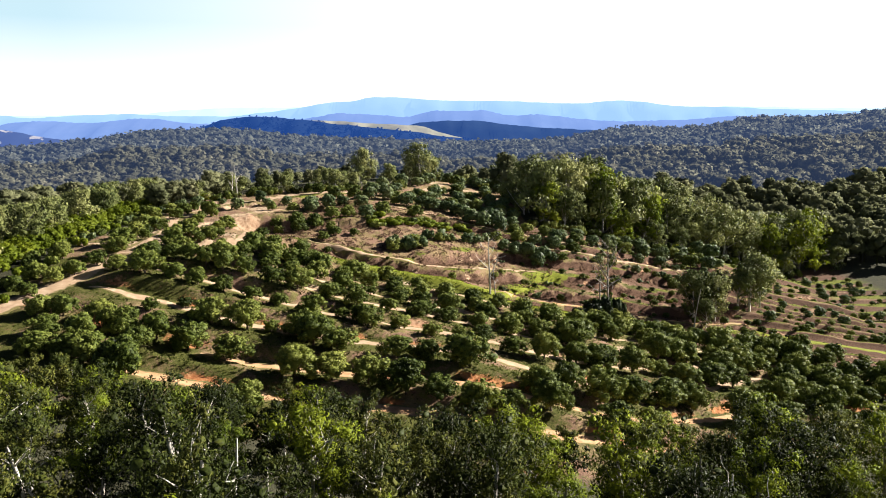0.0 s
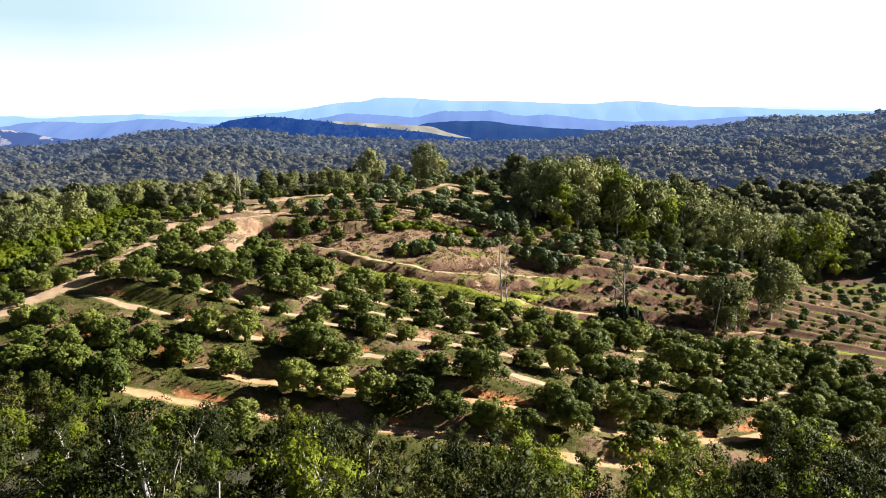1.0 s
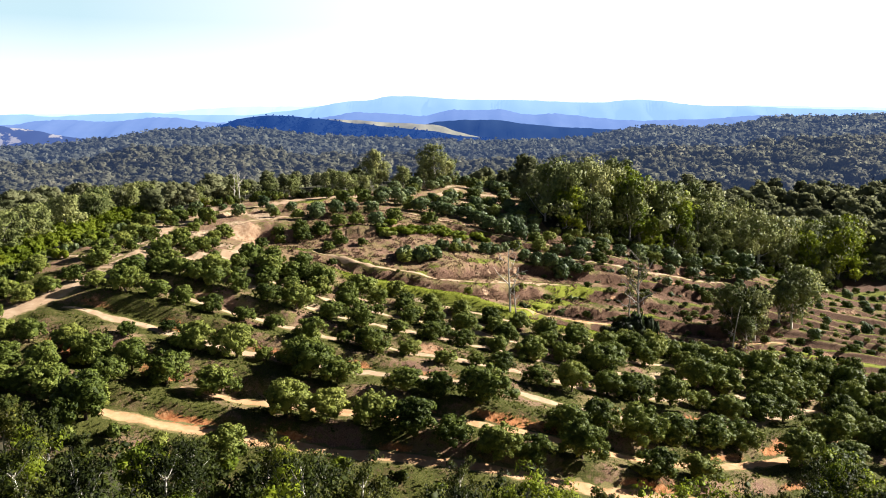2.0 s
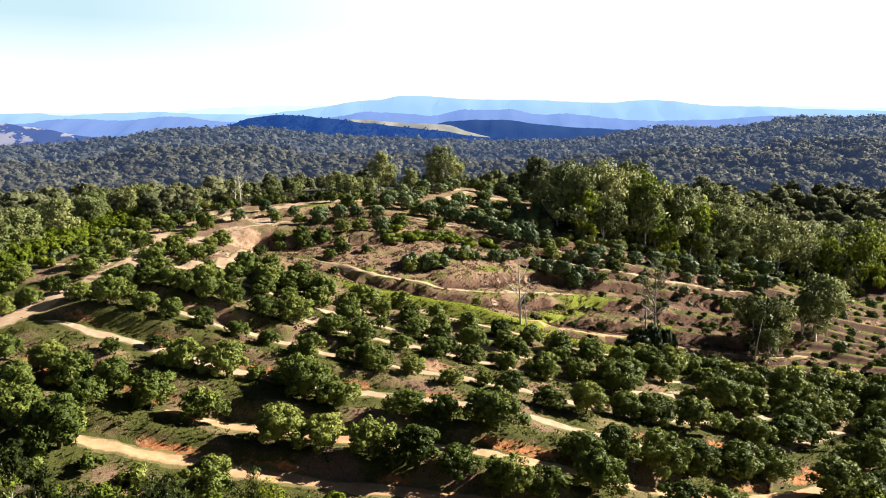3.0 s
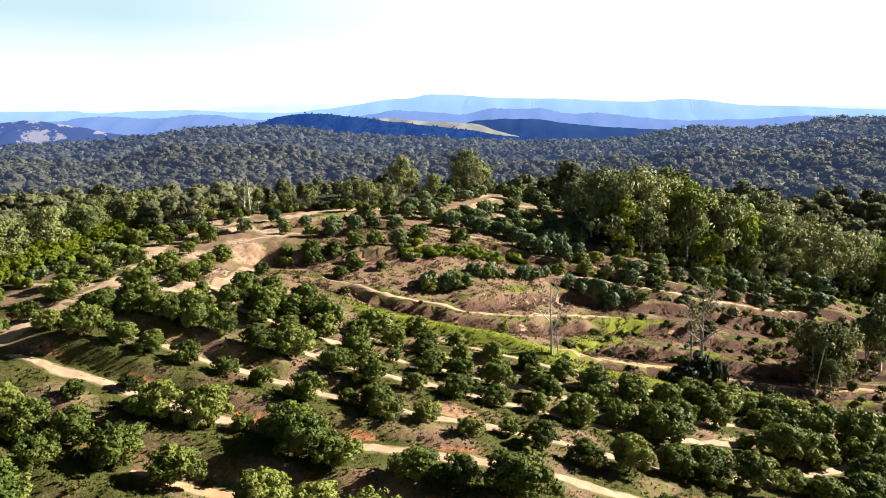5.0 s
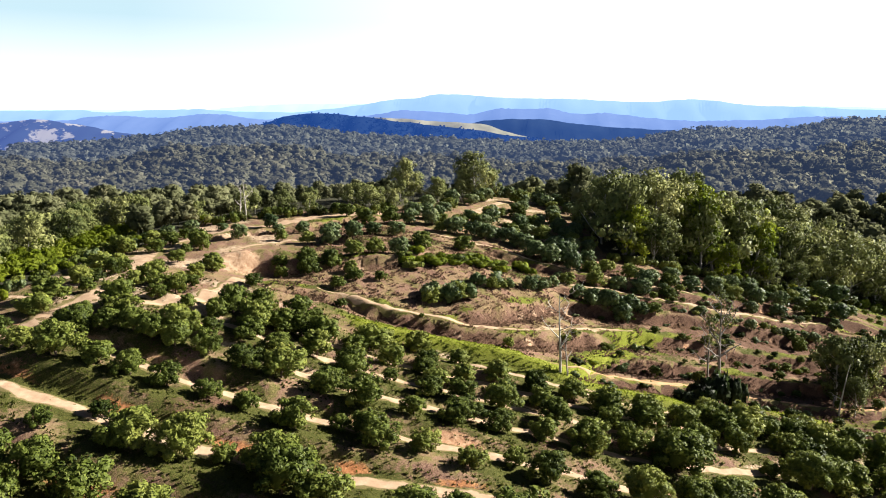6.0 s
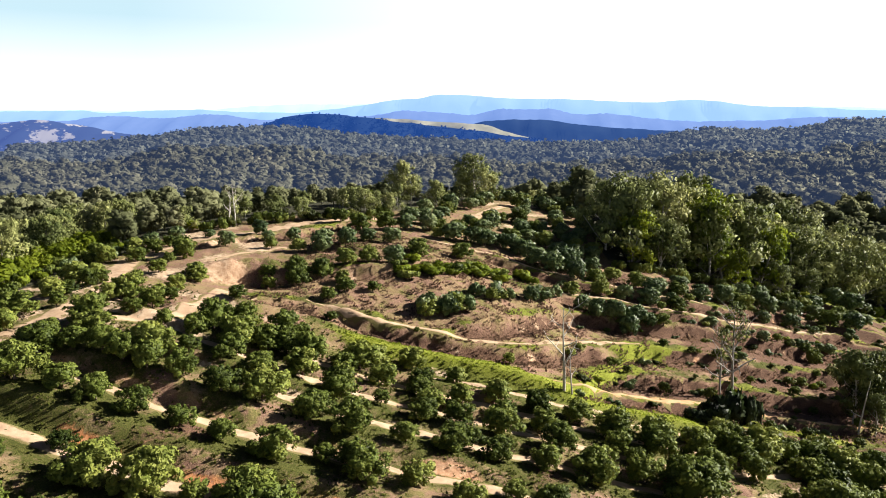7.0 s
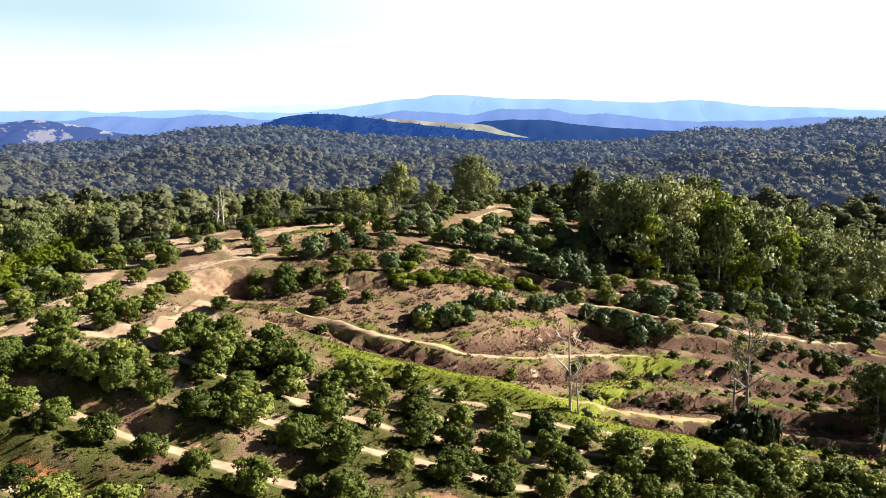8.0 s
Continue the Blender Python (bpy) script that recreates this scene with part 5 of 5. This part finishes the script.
def far_ridge(name, distance, crest, mat, label, depth=220, foot=-95, rough=3.0, seed=1):
    """A long hill across the view: crest gives (x, height) pairs along it."""
    cx, cz = [c[0] for c in crest], [c[1] for c in crest]
    xs = np.arange(cx[0], cx[-1] + 1, distance * 0.004)
    top = np.interp(xs, cx, cz)
    k = np.ones(5) / 5
    top = np.convolve(np.pad(top, 2, "edge"), k, "valid")
    top = top + rough * waves(xs, xs * 0, distance * 0.05, seed) * 0.5 + rough * 0.4 * waves(xs, xs * 0, distance * 0.012, seed + 1)
    rows = [(-1.0, 0.0), (-0.75, 0.22), (-0.5, 0.5), (-0.25, 0.8), (0.0, 1.0), (0.5, 0.7), (1.0, 0.0)]
    v = []
    for d, f in rows:
        g = waves(xs, xs * 0 + d * 900, distance * 0.06, seed + 2) * 0.14 * (1 - f) * (f > 0)
        v.append(np.column_stack([xs, np.full_like(xs, distance + d * depth) + 25 * waves(xs, xs * 0 + d * 300, distance * 0.05, seed + 3), foot + (top - foot) * np.clip(f + g, 0, 1)]))
    v = np.concatenate(v)
    n = len(xs)
    i = (np.arange(len(rows) - 1)[:, None] * n + np.arange(n - 1)[None, :]).ravel()
    tagged(new(name, raw_mesh(name, v, np.stack([i, i + 1, i + n + 1, i + n], 1), [mat], True)), label, "hills", kind="structure")
    return xs, top


# the third colour is the haze, put in as glow
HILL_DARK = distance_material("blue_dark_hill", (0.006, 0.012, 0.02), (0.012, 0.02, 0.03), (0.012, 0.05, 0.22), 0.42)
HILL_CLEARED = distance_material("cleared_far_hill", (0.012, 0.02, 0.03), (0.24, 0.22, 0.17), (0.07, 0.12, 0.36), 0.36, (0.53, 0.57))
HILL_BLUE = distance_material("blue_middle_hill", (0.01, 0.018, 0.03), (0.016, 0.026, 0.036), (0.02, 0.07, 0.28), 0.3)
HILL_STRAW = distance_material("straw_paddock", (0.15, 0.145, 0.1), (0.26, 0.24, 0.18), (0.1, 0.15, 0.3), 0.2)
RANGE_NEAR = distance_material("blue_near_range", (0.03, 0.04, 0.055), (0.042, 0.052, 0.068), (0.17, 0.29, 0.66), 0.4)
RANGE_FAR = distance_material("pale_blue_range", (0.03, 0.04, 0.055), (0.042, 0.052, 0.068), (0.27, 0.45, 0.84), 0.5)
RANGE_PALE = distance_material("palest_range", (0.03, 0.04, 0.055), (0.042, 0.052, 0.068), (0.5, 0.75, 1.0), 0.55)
DARK_CREST = [(-700, -30), (-600, -8), (-535, 13), (-483, 29), (-416, 38), (-350, 34), (-284, 28), (-218, 19), (-138, 11), (-58, 3), (21, -9), (127, -20), (260, -40)]
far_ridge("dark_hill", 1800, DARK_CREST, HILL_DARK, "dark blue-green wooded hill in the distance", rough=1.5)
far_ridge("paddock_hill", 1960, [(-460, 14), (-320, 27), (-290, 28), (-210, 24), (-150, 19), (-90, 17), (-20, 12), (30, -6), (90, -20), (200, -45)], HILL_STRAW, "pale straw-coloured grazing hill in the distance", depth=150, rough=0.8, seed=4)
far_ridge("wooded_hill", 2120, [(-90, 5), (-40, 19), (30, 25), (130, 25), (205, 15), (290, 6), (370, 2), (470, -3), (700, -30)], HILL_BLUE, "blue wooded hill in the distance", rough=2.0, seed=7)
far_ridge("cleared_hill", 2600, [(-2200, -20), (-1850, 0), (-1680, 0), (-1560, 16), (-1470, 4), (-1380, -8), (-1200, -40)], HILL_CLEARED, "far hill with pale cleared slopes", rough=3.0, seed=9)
NEAR_SKY = ((-0.784, -0.0081), (-0.636, -0.0096), (-0.563, -0.0074), (-0.518, -0.0015), (-0.489, 0.0000), (-0.467, -0.0022), (-0.430, -0.0037), (-0.408, -0.0015), (-0.379, 0.0029), (-0.342, 0.0015), (-0.320, -0.0037), (-0.268, -0.0059), (-0.150, 0.0022), (-0.121, 0.0074), (-0.091, 0.0074), (-0.032, 0.0022), (0.004, 0.0103), (0.071, 0.0110), (0.100, 0.0037), (0.144, 0.0059), (0.181, 0.0007), (0.247, -0.0037), (0.321, -0.0015), (0.395, 0.0029), (0.483, 0.0007), (0.689, 0.0044))
FAR_SKY = ((-0.784, 0.0022), (-0.636, 0.0044), (-0.563, 0.0059), (-0.533, 0.0059), (-0.522, 0.0029), (-0.489, 0.0037), (-0.460, 0.0059), (-0.415, 0.0074), (-0.386, 0.0081), (-0.342, 0.0052), (-0.253, 0.0044), (-0.194, 0.0110), (-0.150, 0.0177), (-0.136, 0.0214), (-0.099, 0.0228), (-0.077, 0.0280), (-0.040, 0.0280), (-0.018, 0.0250), (0.049, 0.0228), (0.100, 0.0228), (0.137, 0.0206), (0.196, 0.0191), (0.218, 0.0214), (0.240, 0.0228), (0.269, 0.0214), (0.292, 0.0184), (0.314, 0.0155), (0.395, 0.0140), (0.431, 0.0118), (0.542, 0.0088), (0.726, 0.0066))

PALE_SKY = ((-0.784, 0.0059), (-0.379, 0.0066), (-0.320, 0.0125), (-0.253, 0.0155), (-0.121, 0.0155), (0.306, 0.0133), (0.395, 0.0155), (0.483, 0.0133), (0.726, 0.0103))


def outline(sky_line, distance, rise=0.0):
    """Bearings and elevations of a far skyline, laid out at its distance."""
    return [(u * distance, 29.6 + v * distance + rise) for u, v in sky_line]


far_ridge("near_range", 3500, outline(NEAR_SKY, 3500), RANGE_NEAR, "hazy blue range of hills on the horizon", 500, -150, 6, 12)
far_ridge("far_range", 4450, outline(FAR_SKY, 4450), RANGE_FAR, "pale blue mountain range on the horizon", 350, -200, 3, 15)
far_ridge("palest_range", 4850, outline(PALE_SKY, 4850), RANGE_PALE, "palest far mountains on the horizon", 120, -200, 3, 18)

# trees on the distant dark hill
q = np.random.default_rng(31)
n_far = 1000
x = q.uniform(-640, 200, n_far)
f = q.uniform(0.0, 0.95, n_far) ** 0.7
y = 1800 - 220 * (1 - f)
z = -95 + (np.interp(x, [c[0] for c in DARK_CREST], [c[1] for c in DARK_CREST]) + 95) * np.interp((y - 1800) / 220, [-1, -0.75, -0.5, -0.25, 0], [0, 0.22, 0.5, 0.8, 1.0])
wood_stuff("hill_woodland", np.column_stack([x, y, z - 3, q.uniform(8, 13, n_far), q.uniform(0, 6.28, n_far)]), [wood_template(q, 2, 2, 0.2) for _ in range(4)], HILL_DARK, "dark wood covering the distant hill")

# ---- grass and weeds ----


def tuft_stuff(name, x, y, size, mat, label, q):
    n = len(x)
    k = 3
    a = q.uniform(0, 6.28, (n, k))
    s = size[:, None] * q.uniform(0.6, 1.4, (n, k))
    tip = np.stack([np.cos(a) * s * 0.6, np.sin(a) * s * 0.6, s * q.uniform(0.7, 1.2, (n, k))], 2)
    side = np.stack([-np.sin(a), np.cos(a), np.zeros_like(a)], 2) * (s * 0.4)[..., None]
    base = np.stack([x, y, height(x, y) - 0.05], 1)[:, None, :] + np.stack([np.cos(a) * s * 0.1, np.sin(a) * s * 0.1, np.zeros_like(a)], 2)
    v = np.stack([base, base + tip * 0.5 + side, base + tip, base + tip * 0.5 - side], 2).reshape(-1, 3)
    me = raw_mesh(name, v, np.arange(len(v)).reshape(-1, 4), [mat])
    up = np.tile(np.array((0.0, -0.15, 1.0), np.float32), len(v))      # blades catch the light like the sward as a whole
    me.attributes.new("outward", "FLOAT_VECTOR", "POINT").data.foreach_set("vector", up)
    tagged(new(name, me), label, "grass", kind="stuff")


q = np.random.default_rng(33)
n_tuft = 78000
x, y = q.uniform(-64, 142, n_tuft), q.uniform(84, 258, n_tuft)
clear = np.ones(n_tuft, bool)
for line, width, *_ in TRACKS:
    clear &= near_line(x, y, line) > width * 0.5 + 0.2
gr, so, *_ = cover(x, y)
clear &= (so + q.normal(0, 0.2, n_tuft) < 0.5) & (y < np.interp(x, EDGE_X, EDGE_Y) + 2)
clear &= (gr > 0.35) | (q.random(n_tuft) < 0.4)
clear &= (np.abs(y - bend(x, y) - 159.4) > 3.0) | (x < -18)
x, y, gr = x[clear], y[clear], gr[clear]
green = gr + q.normal(0, 0.15, len(gr)) > 0.5
s = y - bend(x, y)
f = np.zeros_like(s)
for lo, hi in zip(TERRACES[:-1], TERRACES[1:]):
    k = (s - lo) / (hi - lo)
    f = np.where((k >= 0) & (k < 1), k, f)
on_bank = (f > 0.12) & (f < 0.45)
size = q.uniform(0.08, 0.26, len(x)) * np.where(on_bank, 1.2, 1.0) * np.where(green, 0.95, 1.0) * np.where((s > 155) & (s < 163) & (x > -22), 1.5, 1.0) * np.where(green, 1.0, 0.65)
tuft_stuff("grass", x[green], y[green], size[green], TUFT_GREEN, "rough green grass between the orchard rows", q)
tuft_stuff("dry_weeds", x[~green], y[~green], size[~green], TUFT_DRY, "dry brown weeds on the terrace banks", q)

q = np.random.default_rng(34)
x, y = q.uniform(-20, 66, 26000), q.uniform(152, 186, 26000)
s = y - bend(x, y)
keep = np.abs(s - 159.4 + 0.8 * waves(x, y, 9, 71)) < 2.9
for line, width, *_ in TRACKS:
    keep &= near_line(x, y, line) > width * 0.5 + 0.2
tuft_stuff("tall_grass", x[keep], y[keep], q.uniform(0.1, 0.22, keep.sum()), TUFT_LUSH, "lush lime-green grass on a broad strip", q)

q = np.random.default_rng(35)
x, y = q.uniform(-46, 92, 105000), q.uniform(156, 232, 105000)
face, bench = ledge_cover(x, y)
keep = (face + q.normal(0, 0.15, len(x)) > 0.45) & (waves(x, y, 9, 44) + 0.6 * waves(x, y, 3, 45) > -0.4)
for line, width, *_ in TRACKS:
    keep &= near_line(x, y, line) > width * 0.5 + 0.3
SCRUB_DRY = tuft_material("dry_scrub", (0.1, 0.06, 0.042), (0.205, 0.128, 0.082), (0.34, 0.235, 0.145))
tuft_stuff("dry_scrub", x[keep], y[keep], q.uniform(0.12, 0.36, keep.sum()), SCRUB_DRY, "dead purplish-brown scrub on the terrace banks", q)

# leafy weeds on the orchard banks and dry tussocks on the mound
WEED_LEAFY = tuft_material("leafy_weed", (0.04, 0.05, 0.01), (0.1, 0.108, 0.024), (0.21, 0.19, 0.06))
q = np.random.default_rng(36)
x, y = q.uniform(-58, 80, 26000), q.uniform(90, 160, 26000)
s = y - bend(x, y)
f = np.zeros_like(s)
for lo, hi in zip(TERRACES[:-1], TERRACES[1:]):
    k = (s - lo) / (hi - lo)
    f = np.where((k >= 0) & (k < 1), k, f)
keep = (((f > 0.12) & (f < 0.7)) | (q.random(len(x)) < 0.25)) & (waves(x, y, 7, 46) + 0.5 * waves(x, y, 2.5, 47) > -0.35) & (s < 158)
for line, width, *_ in TRACKS:
    keep &= near_line(x, y, line) > width * 0.5 + 0.35
tuft_stuff("weeds", x[keep], y[keep], q.uniform(0.12, 0.34, keep.sum()), WEED_LEAFY, "rank olive-green weeds on the orchard banks", q)
x, y = q.uniform(-34, 30, 20000), q.uniform(163, 212, 20000)
keep = (waves(x, y, 5, 48) + 0.7 * waves(x, y, 1.8, 49) > 0.0)
for line, width, *_ in TRACKS:
    keep &= near_line(x, y, line) > width * 0.5 + 0.2
tuft_stuff("dry_tussocks", x[keep], y[keep], q.uniform(0.1, 0.4, keep.sum()), SCRUB_DRY, "dead brown tussocks on the bare mound", q)
